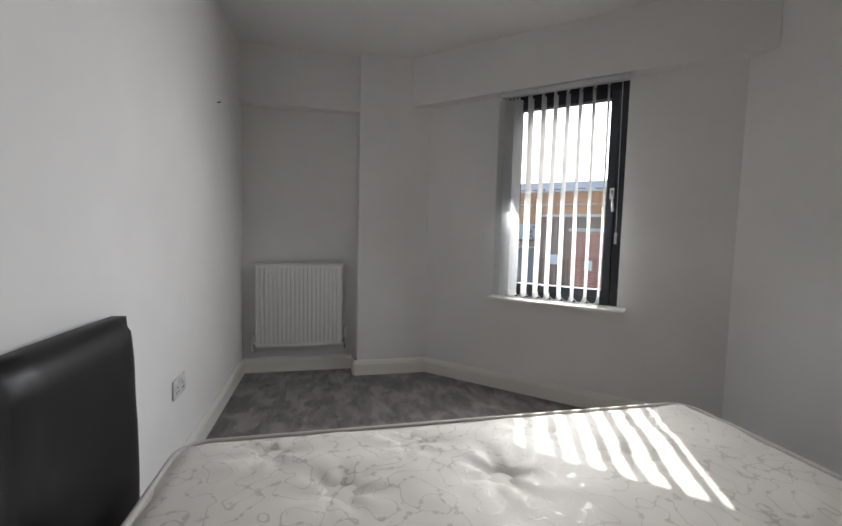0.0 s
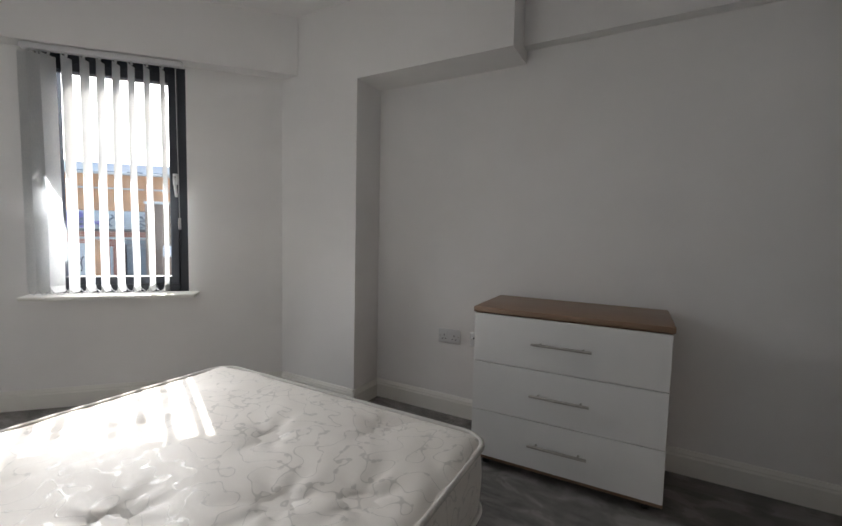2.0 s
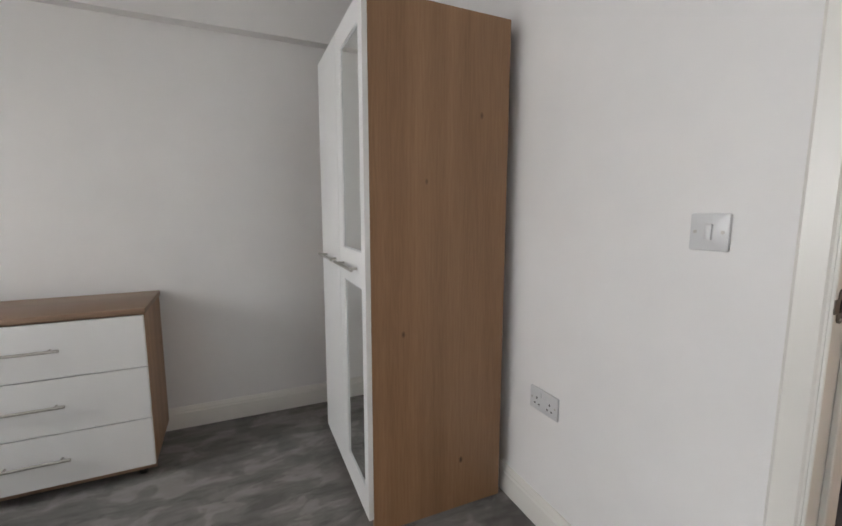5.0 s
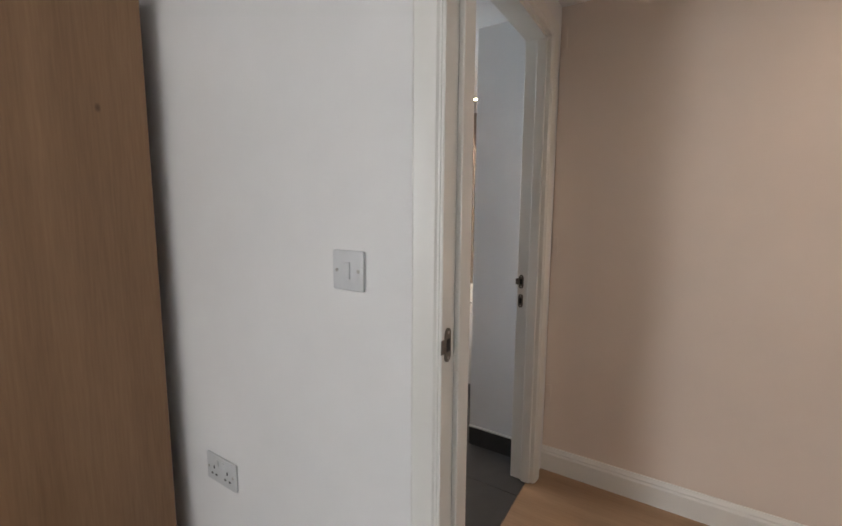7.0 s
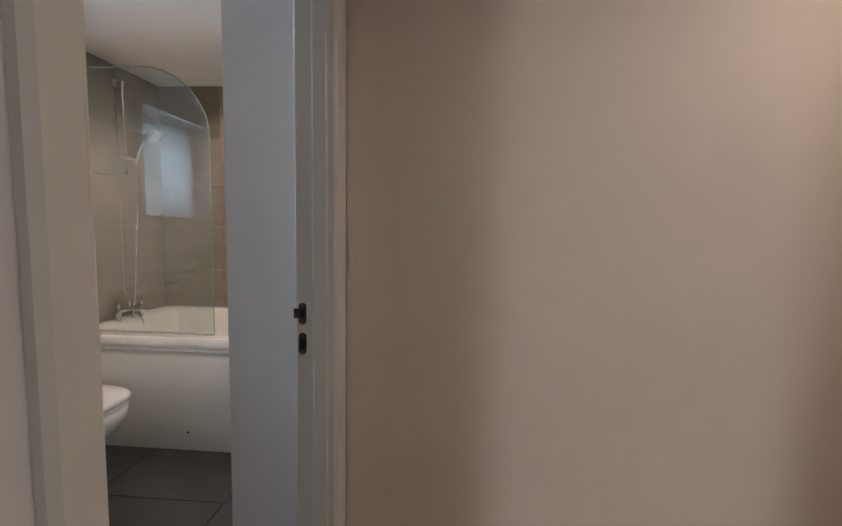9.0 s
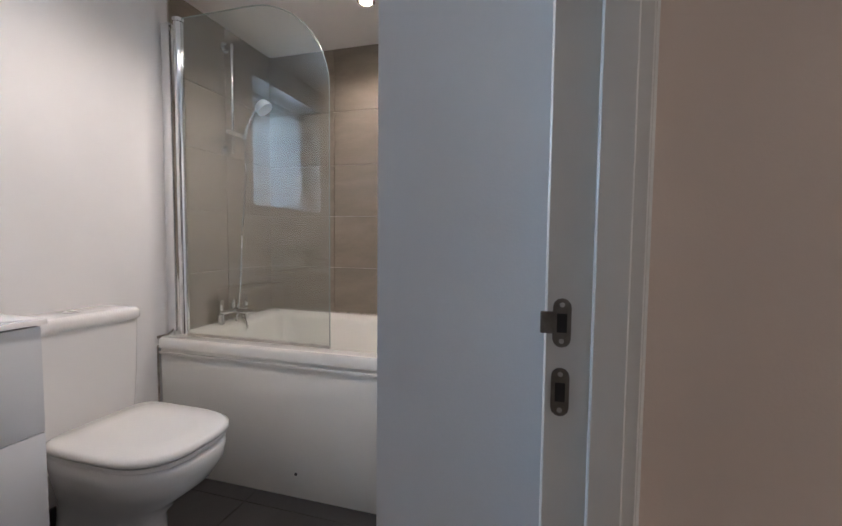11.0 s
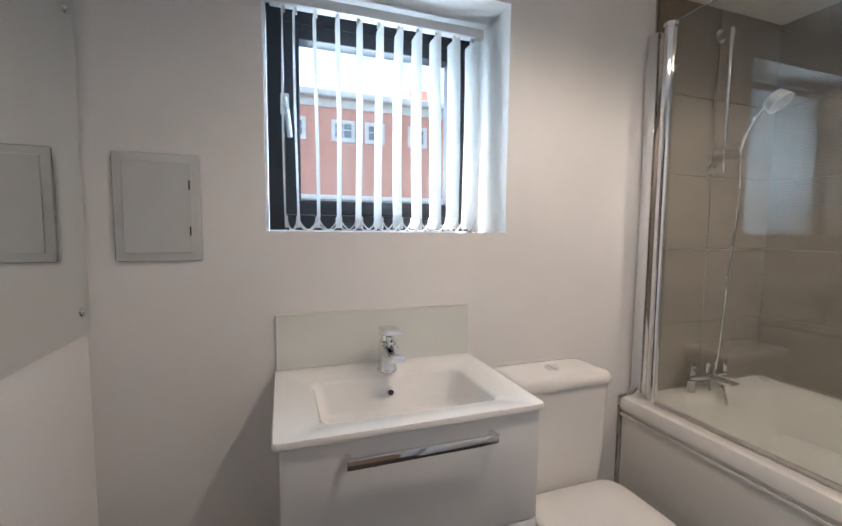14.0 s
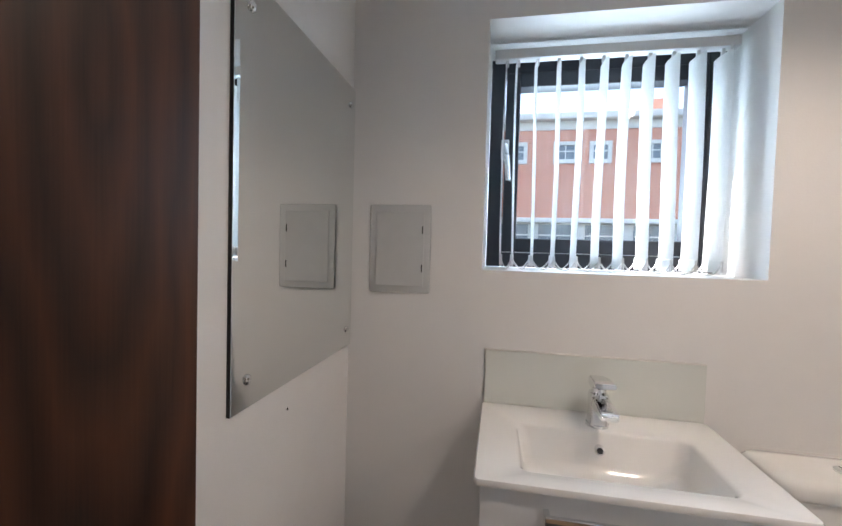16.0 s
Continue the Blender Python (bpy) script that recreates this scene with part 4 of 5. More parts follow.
# ---- bathroom: basin, toilet, bath ----
def vanity():
    x0, x1, yb, yf, zt = 0.708, 1.316, BN, -0.652, 0.848
    w, d = x1 - x0, yb - yf
    vn = thing("vanity_unit", pose((x0 + x1) / 2, yf, 0.30), "gloss white wall hung two drawer vanity", "vanity unit")
    z1 = zt - 0.30 - 0.014
    part("body", box(B(), (-w / 2 + 0.012, 0.03, 0.0), (w / 2 - 0.012, d, z1 - 0.12), 0.002, 1), M_VANITY, vn)
    for s in (-1, 1):
        part("side_panel", box(B(), (s * (w / 2 - 0.012), 0.03, z1 - 0.12), (s * (w / 2 - 0.03), d, z1 - 0.001), 0.001, 1), M_VANITY, vn)
    for a, b in ((0.002, 0.256), (0.259, z1 - 0.004)):
        dr = part("drawer_front", box(B(), (-w / 2 + 0.008, 0.010, a), (w / 2 - 0.008, 0.03, b), 0.002), M_VANITY, vn)
        hz = b - 0.036
        bm = B()
        box(bm, (-0.17, -0.022, hz - 0.011), (0.17, -0.012, hz + 0.011), 0.002)
        for x in (-0.165, 0.165):
            box(bm, (x - 0.006, -0.02, hz - 0.008), (x + 0.006, 0.012, hz + 0.008), 0.001, 1)
        part("handle", bm, M_CHROME, dr, "flat chrome bar handle")
    # the basin: a thin-edged slab with a sunken rectangular bowl
    bs = thing("basin", pose((x0 + x1) / 2, yf, zt - 0.022), "white ceramic inset basin with rectangular bowl", "basin")
    cx, cy, bw, bd = 0.0, 0.185, 0.42, 0.235
    out0 = rounded(0, d / 2, w + 0.012, d - 0.003, 0.012, 0.009, 6)
    out1 = [(x, y, 0.018) for x, y, z in out0]
    out2 = [((x) * 0.992, d / 2 + (y - d / 2) * 0.99, 0.022) for x, y, z in out0]
    lip = rounded(cx, cy, bw + 0.02, bd + 0.02, 0.03, 0.021, 6)
    in0 = rounded(cx, cy, bw, bd, 0.028, 0.013, 6)
    in1 = rounded(cx, cy, bw - 0.03, bd - 0.03, 0.03, -0.06, 6)
    in2 = rounded(cx, cy, bw - 0.08, bd - 0.07, 0.04, -0.082, 6)
    in3 = rounded(cx, cy + 0.02, 0.06, 0.06, 0.029, -0.088, 6)
    bm = B()
    loft(bm, [in3, in2, in1, in0, lip, out2, out1, out0, [(x, y, -0.002) for x, y, z in lip], [(x * 1.04, cy + (y - cy) * 1.04, -0.095) for x, y, z in in1]])
    part("bowl", bm, M_CERAMIC, bs, smooth=50)
    bm = B()
    tube(bm, (cx, cy + 0.02, -0.0885), (cx, cy + 0.02, -0.080), 0.031, 20, 0.027)
    part("waste", bm, M_CHROME, bs, "chrome click-clack waste")
    bm = B()
    tube(bm, (cx, cy + bd / 2 - 0.018, -0.022), (cx, cy + bd / 2 + 0.0, -0.022), 0.012, 18)
    ov = part("overflow", bm, M_CHROME, bs)
    part("overflow_hole", tube(B(), (cx, cy + bd / 2 - 0.0195, -0.022), (cx, cy + bd / 2 - 0.017, -0.022), 0.008, 14), M_BLACK, ov)
    tp = thing("basin_tap", pose((x0 + x1) / 2 + 0.004, yf + 0.345, zt), "square chrome basin mixer tap", "tap")
    part("base_ring", tube(B(), (0, 0, 0), (0, 0, 0.007), 0.030, 22), M_CHROME, tp)
    bm = B()
    loft(bm, [rounded(0, 0, 0.052, 0.050, 0.014, 0.005), rounded(0, 0, 0.046, 0.046, 0.012, 0.03), rounded(0, -0.002, 0.048, 0.050, 0.010, 0.078), rounded(0, -0.004, 0.044, 0.048, 0.010, 0.090)])
    part("body", bm, M_CHROME, tp)
    bm = B()
    loft(bm, [[(sx * w2, y, z) for sx, z in ((-1, z0), (1, z0), (1, z1), (-1, z1))] for y, w2, z0, z1 in ((-0.01, 0.021, 0.050, 0.086), (-0.07, 0.022, 0.058, 0.084), (-0.125, 0.021, 0.060, 0.076), (-0.130, 0.018, 0.062, 0.073))])
    bmesh.ops.bevel(bm, geom=list(bm.edges), offset=0.003, segments=2, affect="EDGES")
    part("spout", bm, M_CHROME, tp)
    part("cartridge_neck", tube(B(), (0, -0.003, 0.088), (0, -0.003, 0.104), 0.018, 18), M_CHROME, tp)
    bm = B()
    loft(bm, [[(sx * w2, y, z) for sx, z in ((-1, z0), (1, z0), (1, z1), (-1, z1))] for y, w2, z0, z1 in ((0.030, 0.020, 0.0, 0.026), (-0.02, 0.024, 0.0, 0.030), (-0.075, 0.027, 0.014, 0.026))])
    bmesh.ops.bevel(bm, geom=list(bm.edges), offset=0.003, segments=2, affect="EDGES")
    bmesh.ops.transform(bm, matrix=pose(0, 0, 0.103, -4), verts=bm.verts)
    part("lever", bm, M_CHROME, tp)
    sp = thing("splashback", pose((x0 + x1) / 2, BN, zt), "pale green back painted glass splashback", "splashback")
    part("glass_sheet", box(B(), (-0.304, -0.009, 0.001), (0.304, -0.003, 0.163), 0.001, 1), M_SPLASH, sp)
    part("top_bead", box(B(), (-0.304, -0.0105, 0.163), (0.304, -0.0, 0.166)), M_TRIM, sp)


vanity()


def toilet():
    tl = thing("toilet", pose(1.59, BN, 0), "white close-coupled toilet with closed seat", "toilet")
    # cistern
    bm = B()
    loft(bm, [rounded(0, -0.095, 0.34, 0.16, 0.035, 0.40), rounded(0, -0.096, 0.355, 0.165, 0.03, 0.55), rounded(0, -0.096, 0.365, 0.17, 0.028, 0.752)])
    cs = part("cistern", bm, M_CERAMIC, tl, smooth=45)
    bm = B()
    loft(bm, [rounded(0, -0.097, 0.372, 0.178, 0.03, 0.753), rounded(0, -0.097, 0.380, 0.186, 0.032, 0.76), rounded(0, -0.097, 0.380, 0.186, 0.032, 0.782), rounded(0, -0.097, 0.362, 0.168, 0.03, 0.793), rounded(0, -0.097, 0.30, 0.12, 0.03, 0.796)])
    part("cistern_lid", bm, M_CERAMIC, cs, smooth=50)
    bm = B()
    tube(bm, (0, -0.10, 0.794), (0, -0.10, 0.800), 0.024, 22)
    fb = part("flush_button", bm, M_CHROME, cs)
    part("button_split", box(B(), (-0.0008, -0.122, 0.7995), (0.0008, -0.078, 0.8006)), M_BLACK, fb)

    def pan(cy, w, d, z, sharp=2.6, back=0):
        out = []
        for k in range(36):
            a = 2 * math.pi * k / 36
            c, s = math.cos(a), math.sin(a)
            p = 2 / (sharp if s < 0 else max(sharp, back))
            out.append((w / 2 * math.copysign(abs(c) ** p, c), cy + d / 2 * math.copysign(abs(s) ** p, s), z))
        return out

    bm = B()
    loft(bm, [pan(-0.25, 0.235, 0.40, 0.0), pan(-0.25, 0.215, 0.385, 0.03), pan(-0.255, 0.20, 0.38, 0.13), pan(-0.30, 0.235, 0.44, 0.21), pan(-0.355, 0.305, 0.53, 0.285), pan(-0.378, 0.345, 0.562, 0.345), pan(-0.38, 0.355, 0.567, 0.385), pan(-0.38, 0.34, 0.55, 0.395)])
    part("pan", bm, M_CERAMIC, tl, smooth=60)
    bm = B()
    loft(bm, [rounded(0, -0.10, 0.30, 0.17, 0.04, 0.38), rounded(0, -0.10, 0.32, 0.17, 0.035, 0.41)])
    part("cistern_shelf", bm, M_CERAMIC, tl)
    bm = B()
    loft(bm, [pan(-0.425, 0.35, 0.44, 0.396, 2.9, 7), pan(-0.425, 0.362, 0.45, 0.400, 2.9, 7), pan(-0.425, 0.362, 0.45, 0.412, 2.9, 7)])
    part("seat_ring", bm, M_CERAMIC, tl, smooth=50)
    bm = B()
    loft(bm, [pan(-0.425, 0.362, 0.452, 0.4145, 2.9, 7), pan(-0.425, 0.374, 0.464, 0.420, 2.9, 7), pan(-0.425, 0.372, 0.462, 0.432, 2.9, 7), pan(-0.425, 0.345, 0.435, 0.440, 2.9, 7), pan(-0.425, 0.20, 0.28, 0.443, 2.6, 5)])
    part("lid", bm, M_CERAMIC, tl, smooth=60)
    for x in (-0.075, 0.075):
        part("hinge", tube(B(), (x, -0.195, 0.40), (x, -0.195, 0.428), 0.011, 12), M_CHROME, tl)


toilet()


def bath():
    x0, x1, y0, y1, z = 1.985, BE - 0.002, BS + 0.004, BN - 0.012, 0.612
    w, d = x1 - x0, y1 - y0
    bt = thing("bath", pose((x0 + x1) / 2, (y0 + y1) / 2, 0), "white acrylic bath with plain front panel", "bath")
    out = rounded(0, 0, w, d, 0.008, z - 0.045, 6)
    rim = rounded(0, 0, w, d, 0.01, z - 0.012, 6)
    rim2 = rounded(0, 0, w - 0.012, d - 0.012, 0.012, z, 6)
    lip = rounded(0.0, -0.01, w - 0.14, d - 0.19, 0.07, z - 0.002, 6)
    in1 = rounded(0.0, -0.01, w - 0.17, d - 0.23, 0.08, z - 0.03, 6)
    in2 = rounded(0.0, -0.02, w - 0.26, d - 0.42, 0.11, z - 0.33, 6)
    in3 = rounded(0.0, -0.02, w - 0.36, d - 0.56, 0.10, z - 0.38, 6)
    in4 = rounded(0.0, -0.02, w - 0.60, d - 1.2, 0.06, z - 0.385, 6)
    bm = B()
    loft(bm, [in4, in3, in2, in1, lip, rim2, rim, out, [(p * 0.97, q * 0.98, z - 0.045) for p, q, _ in out], [(p * 1.05, q * 1.03, z - 0.42) for p, q, _ in in3]])
    part("tub", bm, M_BATH, bt, smooth=55)
    part("front_panel", box(B(), (-w / 2 + 0.012, -d / 2 + 0.002, 0.0), (-w / 2 + 0.028, d / 2 - 0.002, z - 0.05), 0.004), M_BATH, bt, "white bath panel")
    part("panel_bead", box(B(), (-w / 2 + 0.003, -d / 2 + 0.002, z - 0.074), (-w / 2 + 0.013, d / 2 - 0.002, z - 0.062), 0.003), M_BATH, bt)
    part("panel_screw", tube(B(), (-w / 2 + 0.009, 0.16, 0.10), (-w / 2 + 0.0125, 0.16, 0.10), 0.006, 12), M_BLACK, bt, "small dark screw cap")
    bm = B()
    tube(bm, (0, d / 2 - 0.118, z - 0.085), (0, d / 2 - 0.10, z - 0.085), 0.03, 20)
    part("overflow", bm, M_CHROME, bt, "chrome overflow plate")
    part("waste", tube(B(), (0, d / 2 - 0.42, z - 0.384), (0, d / 2 - 0.42, z - 0.378), 0.032, 18), M_CHROME, bt)
    tp = thing("bath_tap", pose((x0 + x1) / 2, y1 - 0.052, z), "chrome deck mounted bath shower mixer", "tap")
    bm = B()
    box(bm, (-0.10, -0.016, 0.045), (0.10, 0.016, 0.072), 0.008)
    for x in (-0.09, 0.09):
        tube(bm, (x, 0, 0), (x, 0, 0.05), 0.02, 16)
    part("body", bm, M_CHROME, tp)
    for x in (-0.09, 0.09):
        part("handle", box(B(), (x - 0.012, -0.014, 0.07), (x + 0.012, 0.014, 0.125), 0.004), M_CHROME, tp)
    part("spout", box(B(), (-0.02, -0.12, 0.048), (0.02, -0.01, 0.066), 0.005), M_CHROME, tp)
    bm = B()
    tube(bm, (0, 0, 0.07), (0, 0, 0.115), 0.013, 14)
    part("diverter", bm, M_CHROME, tp)
    # shower set
    sx, yy = 2.405, BN - 0.02
    sh = thing("shower_rail", pose(sx, yy, 0), "chrome shower riser rail with hand shower", "shower")
    part("riser", tube(B(), (0, -0.045, 1.50), (0, -0.045, 2.06), 0.009, 14), M_CHROME, sh)
    for zz in (1.515, 2.045):
        bm = B()
        tube(bm, (0, 0.008, zz), (0, -0.05, zz), 0.013, 14)
        tube(bm, (0, 0.008, zz), (0, -0.004, zz), 0.027, 20)
        part("wall_bracket", bm, M_CHROME, sh)
    part("soap_dish", box(B(), (-0.055, -0.10, 1.555), (0.055, -0.02, 1.566), 0.004), M_SCREEN, sh)
    part("slider", box(B(), (-0.06, -0.06, 1.59), (0.085, -0.03, 1.613), 0.004), M_CHROME, sh)
    hd = B()
    sweep(hd, [(0.075, -0.055, 1.585), (0.078, -0.075, 1.66), (0.085, -0.11, 1.73), (0.092, -0.15, 1.77)], 0.0105, 10)
    hand = part("hand_shower", hd, M_CHROME, sh)
    bm = B()
    tube(bm, (0.092, -0.15, 1.775), (0.098, -0.175, 1.745), 0.036, 22, 0.046)
    part("rose", bm, M_PLASTIC, hand, "round white shower rose")
    pts = []
    for k in range(26):
        t = k / 25
        pts.append((0.075 - 0.09 * t + 0.008 * math.sin(9 * t), -0.058 - 0.02 * math.sin(math.pi * t), 1.585 - 0.98 * t))
    pts += [(-0.02, -0.085, 0.57), (-0.012, -0.11, 0.54), (0.0, -0.12, 0.58), (0.0, -0.10, 0.655), (0, -0.06, 0.685)]
    bm = B()
    sweep(bm, pts, 0.0065, 8)
    part("hose", bm, M_CHROME, sh, "chrome spiral shower hose")
    # screen
    sc = thing("shower_screen", pose(2.055, BN - 0.012, z), "frameless clear glass bath screen with chrome profile", "shower screen")
    part("wall_profile", box(B(), (-0.022, -0.05, 0.0), (0.014, -0.002, 1.375), 0.004), M_CHROME, sc)
    part("hinge_tube", tube(B(), (-0.004, -0.085, 0.012), (-0.004, -0.085, 1.375), 0.02, 18), M_CHROME, sc)
    part("profile_cap", tube(B(), (-0.004, -0.085, 1.375), (-0.004, -0.085, 1.39), 0.024, 18), M_CHROME, sc)
    out = [(-0.10, 0.012), (-0.815, 0.012), (-0.815, 1.03)]
    for k in range(1, 13):
        a = radians(90 * k / 12)
        out.append((-0.815 + 0.36 * (1 - math.cos(a)), 1.03 + 0.36 * math.sin(a)))
    out.append((-0.10, 1.39))
    bm = B()
    loft(bm, [[(x, y, zz) for y, zz in out] for x in (-0.007, -0.001)])
    glassob = part("glass_panel", bm, M_SCREEN, sc, smooth=20)
    glassob.visible_shadow = False
    bm = B()
    sweep(bm, [(-0.004, y, zz) for y, zz in out[1:]], 0.0024, 6)
    part("glass_edge", bm, M_EDGE, sc)
    part("bottom_seal", box(B(), (-0.009, -0.815, 0.002), (0.002, -0.10, 0.014), 0.001, 1), M_STEEL, sc)


bath()
for a, b in (((1.988, BN - 0.008, 0.02), (1.996, BN, 0.575)), ((1.985, BN - 0.013, 0.606), (BE, BN - 0.005, 0.618)), ((BE - 0.008, BS, 0.606), (BE, BN, 0.618))):
    solid("sealant", box(B(), a, b, 0.002, 1), M_GRIME, "grimy white sealant bead beside the bath", "sealant", "")

# mirror, access panel, lamps
mr = thing("wall_mirror", pose(BW, -0.521, 1.405), "frameless rectangular mirror fixed with chrome screws", "mirror")
part("mirror_glass", box(B(), (0.007, -0.301, -0.408), (0.009, 0.301, 0.408), 0.0008, 1), M_MIRROR, mr)
part("mirror_backing", box(B(), (0.0, -0.3012, -0.4082), (0.007, 0.3005, 0.4075)), M_BLACK, mr)
for y in (-0.252, 0.262):
    for z in (-0.352, 0.35):
        bm = B()
        bmesh.ops.create_uvsphere(bm, u_segments=14, v_segments=8, radius=0.011, matrix=pose(0.009, y, z) @ Matrix.Diagonal((0.7, 1, 1, 1)))
        part("dome_screw", bm, M_CHROME, mr, "chrome dome screw", 80)
solid("plug_hole", tube(B(), (BW - 0.002, -0.603, 0.929), (BW + 0.0008, -0.603, 0.929), 0.0035, 10), M_BLACK, "small dark drill hole in the white wall", "hole", "")
ap = thing("access_panel", pose(0.429, BN, 1.312), "grey-white plastic access panel on the wall", "access panel")
part("panel_frame", box(B(), (-0.099, -0.008, -0.139), (0.099, 0, 0.139), 0.006), M_PANEL, ap)
part("panel_door", box(B(), (-0.078, -0.0105, -0.118), (0.078, -0.007, 0.118), 0.0015, 1), M_PANEL, ap)
for z in (-0.06, 0.06):
    part("catch", box(B(), (0.071, -0.0115, z - 0.012), (0.0745, -0.010, z + 0.012)), M_BLACK, ap)


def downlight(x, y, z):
    dl = thing("downlight", pose(x, y, z), "recessed chrome downlight, lit warm, the hall one added", "downlight", "ceiling downlights")
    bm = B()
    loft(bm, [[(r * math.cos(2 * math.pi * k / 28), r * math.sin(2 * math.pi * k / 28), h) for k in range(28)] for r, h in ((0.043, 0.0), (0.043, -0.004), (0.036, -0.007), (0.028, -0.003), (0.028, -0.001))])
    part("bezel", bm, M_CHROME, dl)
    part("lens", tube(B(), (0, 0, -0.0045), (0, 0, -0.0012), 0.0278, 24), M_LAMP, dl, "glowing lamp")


downlight(2.40, -1.04, CEIL_BATH)
downlight(1.45, -0.95, CEIL_BATH)
# unseen fixture, added only to go with the hall fill spot
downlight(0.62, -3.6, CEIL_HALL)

# walnut bathroom door, standing open
dr = thing("bathroom_door", pose(DOOR_L + 0.004, BY1 + 0.004, 0, 0, 0, 86), "dark walnut veneer flush door standing open", "door")
part("door_leaf", box(B(), (0.0, 0.0, 0.008), (0.755, 0.040, 1.985), 0.0015, 1), M_WALNUT, dr)
for z in (0.25, 1.0, 1.78):
    part("hinge", tube(B(), (-0.001, -0.004, z - 0.05), (-0.001, -0.004, z + 0.05), 0.006, 10), M_STEEL, dr)

# ---- outside ----
GROUND = -1.0
solid("ground", box(B(), (-400, -400, GROUND - 0.3), (400, 400, GROUND)), M_ASPHALT, "asphalt street and yard outside", "ground")
OUT = WIN @ pose(0, 12, GROUND)
solid("pavement", box(B(), (-16, -2.6, 0), (12, 0.2, 0.12)), M_PAVE, "pale sunlit pavement along the shop fronts", "pavement", m=OUT)


sf = thing("shop_building", OUT, "orange brick shop with sprayed frieze and grey shutter", "building")
part("wall", box(B(), (-14, 0.2, 0.0), (8, 6, 2.0)), M_BRICK_RED, sf)
part("fascia", box(B(), (-14, 0.05, 2.02), (8, 6, 2.62), 0.02), M_STONE, sf)
part("upper_wall", box(B(), (-14, 0.15, 2.64), (8, 6, 3.75)), M_ORANGE, sf, "orange painted boards")
for k in range(14):
    part("pilaster", box(B(), (-9.0 + 0.72 * k, 0.09, 2.66), (-8.93 + 0.72 * k, 0.16, 3.74), 0.008, 1), M_ORANGE, sf)
part("mid_rail", box(B(), (-14, 0.12, 3.30), (8, 0.16, 3.35)), M_STONE, sf)
part("painted_block", box(B(), (-5.6, 0.03, 2.08), (-4.15, 0.06, 2.58)), M_VIOLET, sf, "violet sprayed block")
part("parapet", box(B(), (-14.05, 0.1, 3.75), (8.05, 6, 3.83), 0.02), M_STONE, sf)
part("string_course", box(B(), (-14, 0.0, 1.98), (8, 0.25, 2.06), 0.01), M_DARKSTEEL, sf)
random.seed(4)
for k in range(26):
    x = -7.6 + k * 0.27 + random.uniform(-0.05, 0.05)
    if k % 9 == 8:
        continue
    bm = B()
    hgt = random.uniform(0.28, 0.46)
    pts = [(x + random.uniform(-0.02, 0.24), 0.035, 2.1 + hgt * j / 4 + random.uniform(-0.04, 0.04)) for j in range(5)]
    sweep(bm, pts, random.uniform(0.03, 0.06), 6)
    part("spray_stroke", bm, M_VIOLET if k % 3 else M_SHUTTER, sf, smooth=60)
sh = part("shutter", box(B(), (-3.05, 0.12, 0.1), (-2.0, 0.22, 1.55)), M_SHUTTER, sf, "grey roller shutter")
for k in range(13):
    part("slat", box(B(), (-3.04, 0.095, 0.12 + k * 0.108), (-2.01, 0.125, 0.215 + k * 0.108), 0.008, 1), M_SHUTTER, sh)
part("service_pipe", tube(B(), (-3.45, 0.1, 0.1), (-3.45, 0.1, 1.5), 0.04), M_STONE, sf)
part("tagged_panel", box(B(), (-5.1, 0.1, 0.1), (-4.1, 0.22, 1.6), 0.01), M_STONE, sf, "pale rendered panel")
for k in range(5):
    x = -4.62 + 0.1 * k
    bm = B()
    sweep(bm, [(x + random.uniform(-0.05, 0.08), 0.09, 0.75 + 0.11 * j + random.uniform(-0.03, 0.03)) for j in range(5)], 0.014, 5)
    part("spray_stroke", bm, M_BLACK, sf, smooth=60)
part("door", box(B(), (-3.95, 0.1, 0.1), (-3.55, 0.22, 1.7), 0.01), M_ORANGE, sf, "orange brown door")
for x in (-3.13, -1.99):
    part("shutter_guide", box(B(), (x, 0.06, 0.1), (x + 0.07, 0.2, 1.62), 0.006, 1), M_DARKSTEEL, sf)
part("shutter_hood", box(B(), (-3.13, 0.02, 1.56), (-1.92, 0.2, 1.72), 0.01), M_SHUTTER, sf)
part("pale_lintel", box(B(), (-4.4, 0.08, 1.74), (-1.4, 0.19, 1.80), 0.006, 1), M_STONE, sf)

hd = thing("hoarding", WIN @ pose(0, 9.0, GROUND), "brown boarded enclosure with a white notice", "hoarding")
for k in range(9):
    part("board", box(B(), (-1.55 + k * 0.2, 0.0, 0.0), (-1.36 + k * 0.2, 0.05, 2.72), 0.006, 1), M_HOARDING, hd)
part("cap_rail", box(B(), (-1.58, -0.03, 2.72), (0.28, 0.08, 2.79), 0.01), M_STONE, hd)
part("side_panel", box(B(), (-1.58, 0.05, 0.0), (-1.53, 2.2, 2.7)), M_HOARDING, hd)
part("notice", box(B(), (-1.18, -0.02, 1.38), (-0.78, -0.004, 1.66), 0.003), M_SIGN, hd, "white notice board")
gp = thing("gate_pier", WIN @ pose(0, 8.6, GROUND), "red brick gate pier with a small sign", "pier")
part("shaft", box(B(), (-0.5, 0.0, 0.0), (0.35, 0.42, 2.3)), M_BRICK_RED, gp)
part("cap", box(B(), (-0.55, -0.05, 2.3), (0.4, 0.47, 2.4), 0.02), M_STONE, gp)
